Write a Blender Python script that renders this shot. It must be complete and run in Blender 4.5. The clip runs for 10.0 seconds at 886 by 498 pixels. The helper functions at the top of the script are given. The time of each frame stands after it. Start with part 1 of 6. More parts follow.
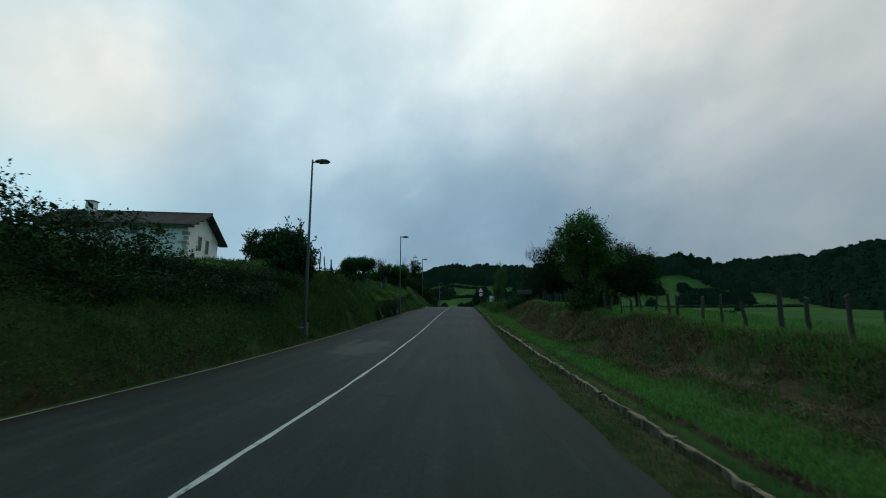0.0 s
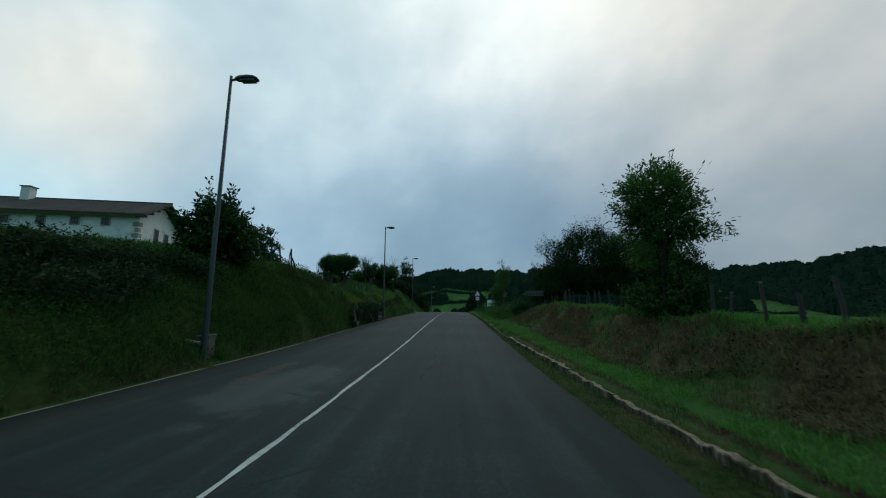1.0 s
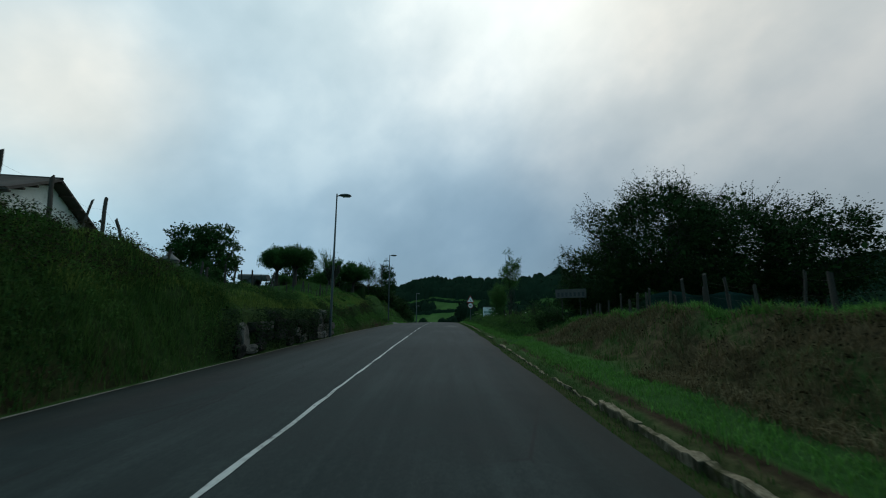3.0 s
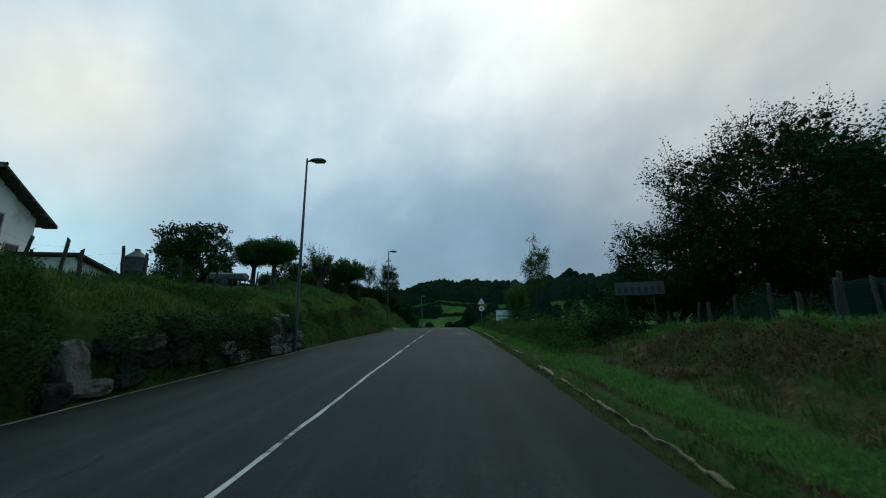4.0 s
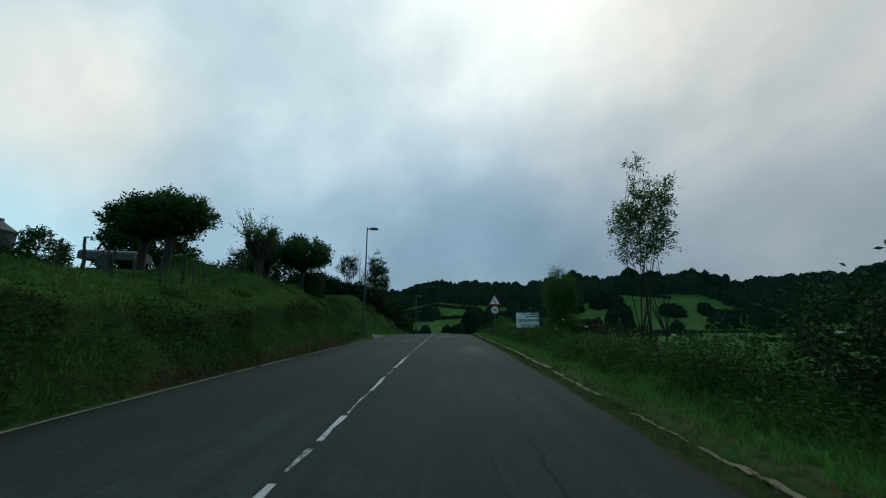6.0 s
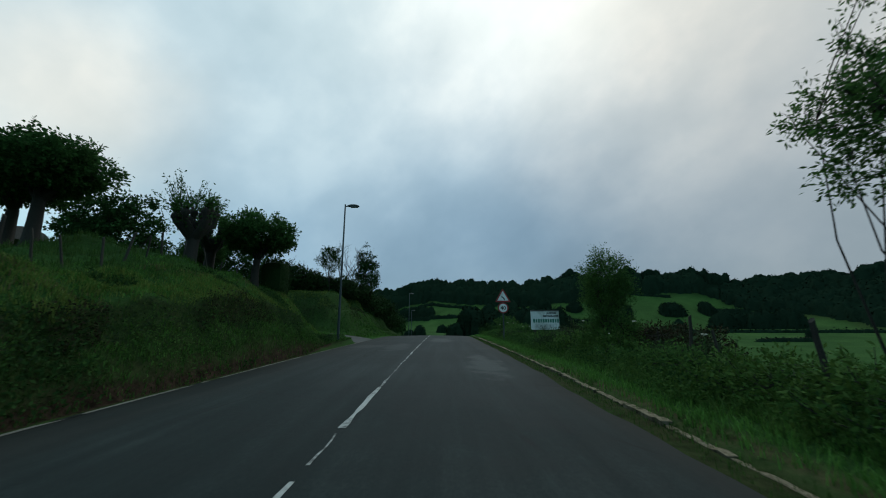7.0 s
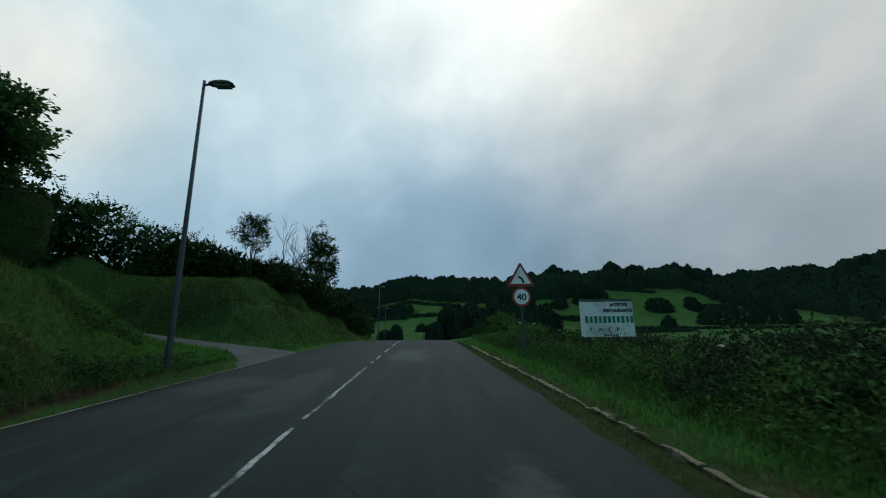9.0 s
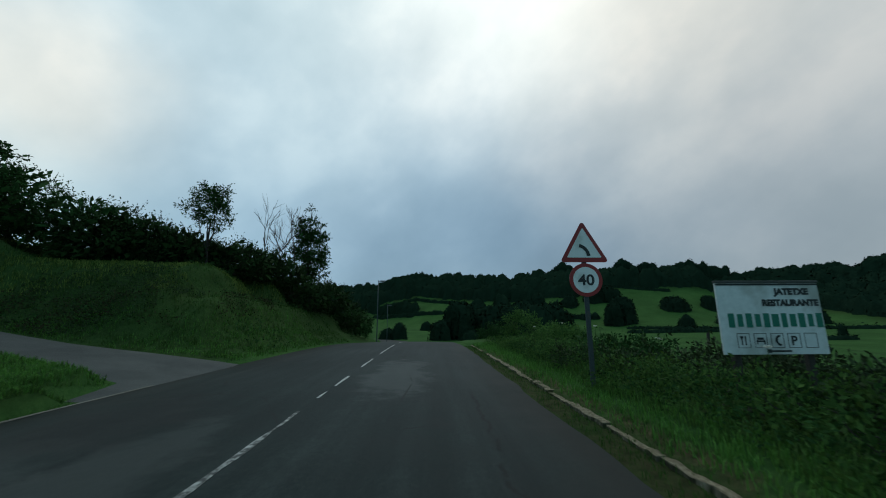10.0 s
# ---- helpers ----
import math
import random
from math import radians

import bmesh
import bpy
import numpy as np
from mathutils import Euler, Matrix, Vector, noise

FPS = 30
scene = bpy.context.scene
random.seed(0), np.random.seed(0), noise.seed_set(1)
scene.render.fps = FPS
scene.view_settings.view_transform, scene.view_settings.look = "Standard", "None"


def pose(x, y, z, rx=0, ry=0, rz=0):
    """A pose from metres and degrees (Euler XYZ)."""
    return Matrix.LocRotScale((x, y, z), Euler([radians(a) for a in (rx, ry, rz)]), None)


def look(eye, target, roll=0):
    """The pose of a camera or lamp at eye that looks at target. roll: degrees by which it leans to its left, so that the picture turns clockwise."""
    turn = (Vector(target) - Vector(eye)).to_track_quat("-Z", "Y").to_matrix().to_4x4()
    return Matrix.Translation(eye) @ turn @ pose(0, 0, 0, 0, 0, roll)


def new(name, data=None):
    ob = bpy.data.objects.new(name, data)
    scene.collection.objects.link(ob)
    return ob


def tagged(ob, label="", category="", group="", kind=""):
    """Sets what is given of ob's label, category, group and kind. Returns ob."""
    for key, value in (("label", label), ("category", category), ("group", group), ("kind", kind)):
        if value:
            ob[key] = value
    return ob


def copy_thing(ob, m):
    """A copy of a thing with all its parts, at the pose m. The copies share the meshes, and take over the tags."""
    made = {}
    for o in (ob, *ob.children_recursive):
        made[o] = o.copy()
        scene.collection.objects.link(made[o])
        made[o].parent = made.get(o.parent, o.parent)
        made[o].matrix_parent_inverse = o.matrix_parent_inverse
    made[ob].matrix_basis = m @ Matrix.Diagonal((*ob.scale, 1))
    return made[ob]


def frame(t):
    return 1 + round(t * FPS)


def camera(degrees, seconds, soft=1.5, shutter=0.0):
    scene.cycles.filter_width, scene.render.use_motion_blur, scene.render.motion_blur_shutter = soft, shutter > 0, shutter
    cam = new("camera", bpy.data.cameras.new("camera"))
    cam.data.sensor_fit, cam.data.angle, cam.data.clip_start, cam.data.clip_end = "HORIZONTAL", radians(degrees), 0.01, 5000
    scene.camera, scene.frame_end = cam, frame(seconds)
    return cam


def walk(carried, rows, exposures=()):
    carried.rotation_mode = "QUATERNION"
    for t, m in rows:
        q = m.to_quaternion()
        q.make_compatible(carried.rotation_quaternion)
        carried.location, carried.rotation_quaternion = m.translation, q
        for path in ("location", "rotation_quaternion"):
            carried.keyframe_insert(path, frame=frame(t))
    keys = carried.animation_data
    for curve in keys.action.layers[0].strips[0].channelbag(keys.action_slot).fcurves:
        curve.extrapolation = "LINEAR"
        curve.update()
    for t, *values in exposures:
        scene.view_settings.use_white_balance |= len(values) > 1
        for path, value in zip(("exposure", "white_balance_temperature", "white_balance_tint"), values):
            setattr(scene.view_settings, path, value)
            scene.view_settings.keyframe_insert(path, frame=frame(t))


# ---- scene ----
cam = camera(101.9, 10.0, soft=1.0, shutter=0.15)
PATH = [
    (0.0, pose(0.000, 0.000, 1.195, 98.21, 0.33, 3.23)),
    (0.5, pose(-0.162, 2.660, 1.090, 98.76, 0.18, 2.51)),
    (1.0, pose(-0.270, 5.298, 1.018, 99.10, 0.04, 2.07)),
    (1.5, pose(-0.302, 7.774, 0.984, 99.77, -0.07, 0.53)),
    (2.0, pose(-0.315, 10.120, 0.967, 100.30, 0.03, -0.04)),
    (2.5, pose(-0.307, 12.373, 0.982, 100.27, 0.18, -0.42)),
    (3.0, pose(-0.295, 14.731, 0.992, 100.56, 0.31, 0.13)),
    (3.5, pose(-0.295, 17.127, 1.015, 100.85, 0.44, 0.67)),
    (4.0, pose(-0.329, 19.495, 1.070, 101.14, 0.57, 1.21)),
    (4.5, pose(-0.411, 21.789, 1.128, 101.50, 0.34, 1.04)),
    (5.0, pose(-0.502, 24.190, 1.160, 101.75, 0.14, 1.17)),
    (5.5, pose(-0.575, 26.513, 1.219, 101.57, 0.02, 1.15)),
    (6.0, pose(-0.663, 28.752, 1.248, 101.53, 0.02, 0.75)),
    (6.5, pose(-0.774, 31.017, 1.264, 101.48, 0.02, 0.35)),
    (7.0, pose(-0.830, 33.407, 1.320, 101.44, 0.02, -0.06)),
    (7.5, pose(-0.814, 35.763, 1.348, 101.66, -0.10, -1.02)),
    (8.0, pose(-0.750, 38.072, 1.382, 101.40, 0.15, -2.13)),
    (8.5, pose(-0.632, 40.463, 1.387, 101.15, 0.46, -2.86)),
    (9.0, pose(-0.479, 42.812, 1.407, 101.15, 0.62, -3.14)),
    (9.5, pose(-0.347, 45.192, 1.430, 100.72, 0.61, -2.97)),
    (10.0, pose(-0.241, 47.551, 1.421, 100.87, 0.29, -2.22)),
]
walk(cam, PATH, exposures=((0.0, 0.0), (10.0, 0.0)))

# ---- sky and light: a thick morning overcast, the sun behind it ahead and high ----
SUN_AZ, SUN_EL = radians(13.0), radians(46.0)
SUN_DIR = Vector((math.sin(SUN_AZ) * math.cos(SUN_EL), math.cos(SUN_AZ) * math.cos(SUN_EL), math.sin(SUN_EL)))


class Nodes:
    """Short hand for building node trees."""

    def __init__(self, tree):
        self.t = tree
        tree.nodes.clear()

    def add(self, kind, **kw):
        n = self.t.nodes.new(kind)
        for k, v in kw.items():
            setattr(n, k, v)
        return n

    def link(self, a, b):
        self.t.links.new(a, b)

    def put(self, socket, v):
        if hasattr(v, "is_output"):
            self.link(v, socket)
        else:
            socket.default_value = v

    def math(self, op, a, b=0.0, c=0.0, clamp=False):
        n = self.add("ShaderNodeMath", operation=op, use_clamp=clamp)
        for s, v in zip(n.inputs, (a, b, c)):
            self.put(s, v)
        return n.outputs[0]

    def vmath(self, op, a, b=(0, 0, 0)):
        n = self.add("ShaderNodeVectorMath", operation=op)
        self.put(n.inputs[0], a)
        self.put(n.inputs[1], b)
        return n.outputs["Value"] if op in ("DOT_PRODUCT", "LENGTH", "DISTANCE") else n.outputs[0]

    def noise(self, vec, scale, detail=5.0, rough=0.55, distort=0.0):
        n = self.add("ShaderNodeTexNoise")
        if vec is not None:
            self.link(vec, n.inputs["Vector"])
        for k, v in (("Scale", scale), ("Detail", detail), ("Roughness", rough), ("Distortion", distort)):
            n.inputs[k].default_value = v
        return n.outputs[0]

    def ramp(self, fac, stops):
        n = self.add("ShaderNodeValToRGB")
        els = n.color_ramp.elements
        while len(els) < len(stops):
            els.new(0.5)
        for e, (p, c) in zip(els, stops):
            e.position, e.color = p, (*c, 1) if len(c) == 3 else c
        self.link(fac, n.inputs[0])
        return n.outputs[0]

    def mix(self, fac, a, b, blend="MIX"):
        n = self.add("ShaderNodeMix", data_type="RGBA", blend_type=blend)
        self.put(n.inputs[0], fac)
        self.put(n.inputs[6], a if hasattr(a, "is_output") or len(a) == 4 else (*a, 1))
        self.put(n.inputs[7], b if hasattr(b, "is_output") or len(b) == 4 else (*b, 1))
        return n.outputs[2]

    def span(self, v, lo, hi):
        """0 at lo, 1 at hi, smooth and clamped."""
        n = self.add("ShaderNodeMapRange", interpolation_type="SMOOTHSTEP")
        self.put(n.inputs[0], v)
        n.inputs[1].default_value, n.inputs[2].default_value = lo, hi
        return n.outputs[0]


world = bpy.data.worlds.new("overcast_sky")
scene.world = world
world.use_nodes = True
w = Nodes(world.node_tree)
co = w.add("ShaderNodeTexCoord").outputs["Generated"]
# cloud texture: soft diagonal drifts at two sizes, and a slow warp that ravels the edges of the bright and dull areas
turned = w.add("ShaderNodeVectorRotate", rotation_type="Y_AXIS")
w.link(co, turned.inputs["Vector"])
turned.inputs["Angle"].default_value = radians(33)
drift = w.vmath("MULTIPLY", turned.outputs[0], (0.95, 1.0, 1.2))
n_big = w.noise(drift, 2.5, 4.0, 0.5, 0.0)
n_mid = w.noise(drift, 5.6, 5.0, 0.52, 0.0)
cover = w.math("ADD", w.math("MULTIPLY", n_big, 0.52), w.math("MULTIPLY", n_mid, 0.48))
warp = w.add("ShaderNodeTexNoise")
w.link(drift, warp.inputs["Vector"])
for key_, val_ in (("Scale", 3.2), ("Detail", 4.0), ("Roughness", 0.5)):
    warp.inputs[key_].default_value = val_
shift = w.vmath("MULTIPLY", w.vmath("SUBTRACT", warp.outputs["Color"], (0.5, 0.5, 0.5)), (0.20, 0.12, 0.20))
aim = w.vmath("NORMALIZE", w.vmath("ADD", co, shift))
tally, total = None, None


def cloud(az, el, spread_deg, colour, share=1.0):
    """An area of the overcast, of that colour (display values), round a compass direction and a height."""
    global tally, total
    d = (math.sin(radians(az)) * math.cos(radians(el)), math.cos(radians(az)) * math.cos(radians(el)), math.sin(radians(el)))
    k = 1.0 / radians(spread_deg) ** 2
    near = w.math("MULTIPLY", w.math("EXPONENT", w.math("MULTIPLY", w.math("SUBTRACT", w.vmath("DOT_PRODUCT", aim, d), 1.0), k)), share)
    lin = tuple(((c / 255 + .055) / 1.055) ** 2.4 for c in colour)
    sc = w.add("ShaderNodeVectorMath", operation="SCALE")
    sc.inputs[0].default_value = lin
    w.link(near, sc.inputs["Scale"])
    tally = near if tally is None else w.math("ADD", tally, near)
    total = sc.outputs[0] if total is None else w.vmath("ADD", total, sc.outputs[0])


# the sun's glow through the thin part, and the cream rims round it
cloud(17, 47, 10, (305, 300, 288), 1.3)
cloud(38, 40, 9, (250, 239, 222), 1.2)
cloud(-17, 40, 12, (222, 235, 236))
cloud(0, 38, 7, (238, 243, 240))
# pale left side with a cream fleck and a cyan break low down
cloud(-42, 38, 11, (212, 228, 233))
cloud(-57, 32, 11, (196, 221, 231))
cloud(-49, 25, 5.5, (258, 247, 230), 3.0)
cloud(-34, 19, 10, (172, 198, 212))
cloud(-52, 11, 6, (186, 232, 246), 1.2)
cloud(-28, 7, 9, (150, 182, 203))
# dull blue belly ahead
cloud(-3, 25, 10, (168, 196, 213))
cloud(9, 14, 11, (118, 147, 168), 1.1)
cloud(-6, 5, 9, (124, 153, 174))
# grey, faintly warm right side
cloud(27, 28, 8, (190, 200, 204))
cloud(48, 31, 10, (206, 206, 203))
cloud(42, 18, 9, (160, 171, 177))
cloud(58, 18, 11, (186, 188, 187))
cloud(30, 6, 9, (112, 134, 151), 1.2)
cloud(50, 5, 9, (126, 141, 152), 1.2)
# overhead and behind
cloud(0, 85, 26, (158, 196, 207), 0.5)
cloud(180, 45, 45, (134, 177, 190), 0.25)
cloud(180, 5, 40, (116, 157, 172), 0.25)
mean = w.add("ShaderNodeVectorMath", operation="SCALE")
w.link(total, mean.inputs[0])
w.link(w.math("DIVIDE", 1.0, w.math("ADD", tally, 1e-5)), mean.inputs["Scale"])
tone = w.ramp(cover, [(0.36, (0.815, 0.89, 0.925)), (0.5, (0.945, 1.0, 1.025)), (0.63, (1.14, 1.15, 1.14))])
sky = w.mix(1.0, mean.outputs[0], tone, "MULTIPLY")
nish = w.add("ShaderNodeTexSky", sky_type="NISHITA", sun_disc=False, sun_elevation=SUN_EL, sun_rotation=SUN_AZ)
thin = w.mix(0.06, sky, w.mix(1.0, nish.outputs[0], (0.10, 0.10, 0.10), "MULTIPLY"))
bg = w.add("ShaderNodeBackground")
w.link(thin, bg.inputs[0])
bg.inputs[1].default_value = 1.0
w.link(bg.outputs[0], w.add("ShaderNodeOutputWorld").inputs[0])

sun_data = bpy.data.lights.new("sun", "SUN")
sun_data.energy, sun_data.angle, sun_data.color = 0.35, radians(30), (1.0, 1.0, 0.95)
sun = new("sun", sun_data)
sun.matrix_world = look(SUN_DIR * 100, (0, 0, 0))


# ---- materials ----
def material(name):
    m = bpy.data.materials.new(name)
    m.use_nodes = True
    return m, Nodes(m.node_tree)


def finish(n, col, rough=0.8, bump=None, strength=0.3, dist=0.02, metallic=0.0, thin=0.0, spec=0.5):
    b = n.add("ShaderNodeBsdfPrincipled")
    n.put(b.inputs["Base Color"], col if hasattr(col, "is_output") else (*col, 1))
    n.put(b.inputs["Roughness"], rough)
    b.inputs["Metallic"].default_value = metallic
    b.inputs["Specular IOR Level"].default_value = spec
    if bump is not None:
        k = n.add("ShaderNodeBump")
        k.inputs["Strength"].default_value, k.inputs["Distance"].default_value = strength, dist
        n.link(bump, k.inputs["Height"])
        n.link(k.outputs[0], b.inputs["Normal"])
    out = b.outputs[0]
    if thin:
        tr = n.add("ShaderNodeBsdfTranslucent")
        n.put(tr.inputs[0], col if hasattr(col, "is_output") else (*col, 1))
        mx = n.add("ShaderNodeMixShader")
        mx.inputs[0].default_value = thin
        n.link(out, mx.inputs[1])
        n.link(tr.outputs[0], mx.inputs[2])
        out = mx.outputs[0]
    n.link(out, n.add("ShaderNodeOutputMaterial").inputs[0])


def place(n):
    return n.add("ShaderNodeNewGeometry").outputs["Position"]


def surf(name, dark, light, scale=6.0, rough=0.8, strength=0.3, dist=0.01, metallic=0.0, big=0.4, stain=None, per_piece=0.0, spec=0.5):
    """A surface of two tones with grain, a wider change of tone, and stains."""
    m, n = material(name)
    at = place(n)
    fine = n.noise(at, scale * 6, 6, 0.65)
    wide = n.noise(at, big, 3, 0.5)
    f = n.math("ADD", n.math("MULTIPLY", fine, 0.55), n.math("MULTIPLY", wide, 0.45))
    col = n.ramp(f, [(0.33, dark), (0.67, light)])
    if stain:
        col = n.mix(n.span(n.noise(at, scale * 0.35, 5, 0.6), 0.52, 0.68), col, stain)
    if per_piece:
        rnd = n.add("ShaderNodeObjectInfo").outputs["Random"]
        k = n.math("ADD", 1.0 - per_piece / 2, n.math("MULTIPLY", rnd, per_piece))
        cc = n.add("ShaderNodeCombineColor")
        for s in cc.inputs[:3]:
            n.link(k, s)
        col = n.mix(1.0, col, cc.outputs[0], "MULTIPLY")
    finish(n, col, rough, n.noise(at, scale * 3, 8, 0.7), strength, dist, metallic, spec=spec)
    return m


def leafy(name, dark, light, thin=0.25, rough=0.7, gloss=0.04):
    """Leaves and blades, each of its own tone."""
    m, n = material(name)
    geo = n.add("ShaderNodeNewGeometry")
    patch = n.noise(geo.outputs["Position"], 0.9, 3, 0.5)
    f = n.math("ADD", n.math("MULTIPLY", geo.outputs["Random Per Island"], 0.6), n.math("MULTIPLY", patch, 0.4))
    col = n.ramp(f, [(0.12, dark), (0.6, tuple((a + b) / 2 for a, b in zip(dark, light))), (0.95, light)])
    finish(n, col, rough, thin=thin, spec=gloss)
    return m


M_LEAF = leafy("leaf_hedgerow", (0.0132, 0.0393, 0.0111), (0.0441, 0.1129, 0.0320), 0.2)
M_LEAF_PALE = leafy("leaf_ash", (0.0310, 0.0805, 0.0201), (0.1012, 0.2162, 0.0575), 0.5)
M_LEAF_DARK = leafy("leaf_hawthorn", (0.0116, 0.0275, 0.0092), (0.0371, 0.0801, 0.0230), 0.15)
M_LEAF_PLANE = leafy("leaf_pollard", (0.0196, 0.0575, 0.0149), (0.0805, 0.1898, 0.0552), 0.42)
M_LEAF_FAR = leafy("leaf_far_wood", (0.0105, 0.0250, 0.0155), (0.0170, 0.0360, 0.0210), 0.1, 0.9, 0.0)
M_BRAMBLE = leafy("leaf_bramble", (0.0184, 0.0316, 0.0144), (0.0552, 0.0909, 0.0379), 0.2)
M_IVY = leafy("leaf_bank", (0.0153, 0.0380, 0.0100), (0.0544, 0.1152, 0.0299), 0.2)
M_GRASS = leafy("blade_verge", (0.0470, 0.1322, 0.0246), (0.1344, 0.3080, 0.0627), 0.3)
M_GRASS_DULL = leafy("blade_bank", (0.0280, 0.0680, 0.0160), (0.0880, 0.1650, 0.0420), 0.3)
M_STRAW = leafy("blade_dry", (0.0672, 0.0588, 0.0294), (0.2415, 0.1953, 0.1071), 0.25)
# yellowish crest grass, brightened so the crests' lit look is in the colour
M_CREST = leafy("blade_lit_crest", (0.0778, 0.1188, 0.0259), (0.2214, 0.3024, 0.0756), 0.3)
M_NETTLE = leafy("leaf_nettle", (0.0325, 0.0829, 0.0190), (0.1008, 0.1926, 0.0448), 0.3)
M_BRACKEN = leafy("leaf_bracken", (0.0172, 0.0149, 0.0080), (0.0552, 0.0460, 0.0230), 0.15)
M_FLOWER = leafy("umbel_white", (0.55, 0.55, 0.48), (0.75, 0.75, 0.68), 0.2)
M_BARK = surf("bark", (0.014, 0.012, 0.010), (0.050, 0.043, 0.035), 9, 0.9, 0.8, 0.02)
M_POST = surf("weathered_wood", (0.016, 0.014, 0.011), (0.056, 0.049, 0.040), 10, 0.9, 0.7, 0.01, per_piece=0.5)
M_WIRE = surf("rusty_wire", (0.02, 0.017, 0.014), (0.055, 0.048, 0.042), 20, 0.8, 0.1, 0.001, 0.2)
M_STEEL = surf("galvanised_steel", (0.032, 0.045, 0.050), (0.072, 0.092, 0.098), 6, 0.5, 0.1, 0.002, 0.35)
M_HEAD = surf("lamp_housing", (0.035, 0.045, 0.045), (0.075, 0.09, 0.09), 8, 0.5, 0.1, 0.002, 0.1)
M_LENS = surf("lamp_lens", (0.16, 0.18, 0.17), (0.26, 0.28, 0.27), 5, 0.25, 0.05, 0.001)
M_CONCRETE = surf("concrete", (0.07, 0.064, 0.052), (0.25, 0.232, 0.20), 6, 0.95, 0.8, 0.02, stain=(0.035, 0.042, 0.018), per_piece=0.6, spec=0.2)
m, n = material("mossy_dark_sided_kerb")
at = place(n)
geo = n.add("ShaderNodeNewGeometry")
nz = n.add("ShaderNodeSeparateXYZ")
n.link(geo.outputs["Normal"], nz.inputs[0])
# pale top and darker streaked sides, picked by face normal; moss patches over both
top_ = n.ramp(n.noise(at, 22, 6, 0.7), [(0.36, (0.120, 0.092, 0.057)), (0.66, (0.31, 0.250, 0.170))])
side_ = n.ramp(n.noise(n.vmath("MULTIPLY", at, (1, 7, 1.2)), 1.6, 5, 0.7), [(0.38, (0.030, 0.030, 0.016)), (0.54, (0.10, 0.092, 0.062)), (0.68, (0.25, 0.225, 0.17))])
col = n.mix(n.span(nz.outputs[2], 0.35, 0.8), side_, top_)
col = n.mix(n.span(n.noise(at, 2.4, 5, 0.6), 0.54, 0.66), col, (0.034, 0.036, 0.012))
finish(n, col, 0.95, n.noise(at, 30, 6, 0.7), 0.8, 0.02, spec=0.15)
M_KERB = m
M_STONE = surf("field_stone", (0.034, 0.032, 0.029), (0.175, 0.162, 0.142), 5, 0.95, 0.3, 0.012, stain=(0.018, 0.024, 0.012), per_piece=0.9, spec=0.2)
# darker twin of field_stone: the wall's shade is in its colour, plus moss stains
M_ROCK = surf("mossy_shaded_rock", (0.010, 0.010, 0.009), (0.042, 0.040, 0.034), 5, 0.95, 0.3, 0.012, stain=(0.012, 0.018, 0.008), per_piece=0.8, spec=0.15)
M_RENDER = surf("white_render", (0.60, 0.60, 0.58), (0.80, 0.80, 0.78), 3, 0.9, 0.2, 0.01, stain=(0.52, 0.52, 0.48))
M_ROOF = surf("clay_roof_tile", (0.034, 0.028, 0.025), (0.085, 0.068, 0.058), 5, 0.85, 0.5, 0.02, stain=(0.05, 0.05, 0.042), per_piece=0.4)
M_QUOIN = surf("sandstone", (0.22, 0.20, 0.17), (0.40, 0.37, 0.31), 5, 0.9, 0.4, 0.01, per_piece=0.4)
M_TIMBER = surf("dark_timber", (0.030, 0.020, 0.014), (0.075, 0.052, 0.036), 8, 0.8, 0.4, 0.01)
M_SILO = surf("silo_sheet", (0.012, 0.016, 0.017), (0.026, 0.032, 0.034), 3, 0.7, 0.1, 0.01, 0.0, stain=(0.06, 0.05, 0.042))
M_TARP = surf("green_tarpaulin", (0.004, 0.018, 0.015), (0.010, 0.034, 0.028), 3, 0.9, 0.4, 0.02, spec=0.1)
M_SHED = surf("shed_sheet", (0.05, 0.056, 0.058), (0.105, 0.112, 0.114), 4, 0.7, 0.2, 0.01, stain=(0.09, 0.072, 0.055))
M_WHITE = surf("sign_white", (0.74, 0.76, 0.76), (0.86, 0.87, 0.87), 6, 0.45, 0.05, 0.001, stain=(0.60, 0.61, 0.58))
M_RED = surf("sign_red", (0.25, 0.016, 0.018), (0.37, 0.03, 0.03), 8, 0.45, 0.05, 0.001)
M_BLACK = surf("sign_black", (0.010, 0.012, 0.014), (0.03, 0.032, 0.034), 8, 0.5, 0.05, 0.001)
M_BOARD = surf("board_white", (0.60, 0.64, 0.64), (0.82, 0.84, 0.84), 2.2, 0.6, 0.15, 0.003, stain=(0.42, 0.43, 0.40))
M_OLDBOARD = surf("old_board", (0.040, 0.040, 0.037), (0.105, 0.102, 0.094), 6, 0.85, 0.4, 0.004)
M_GREEN = surf("letter_green", (0.0, 0.13, 0.085), (0.012, 0.21, 0.14), 8, 0.6, 0.05, 0.001)

m, n = material("window_glass")
finish(n, (0.02, 0.025, 0.03), 0.08)
M_GLASS = m

# asphalt: aggregate, wheel tracks, pale worn patches, fine cracks
m, n = material("asphalt")
at = place(n)
grain = n.noise(at, 130, 4, 0.7)
mott = n.noise(at, 2.2, 6, 0.65)
wide = n.noise(at, 0.22, 4, 0.5)
stretch = n.vmath("MULTIPLY", at, (3.2, 0.16, 1.0))
streak = n.noise(stretch, 1.0, 5, 0.6)
lump = n.noise(at, 24, 5, 0.75)
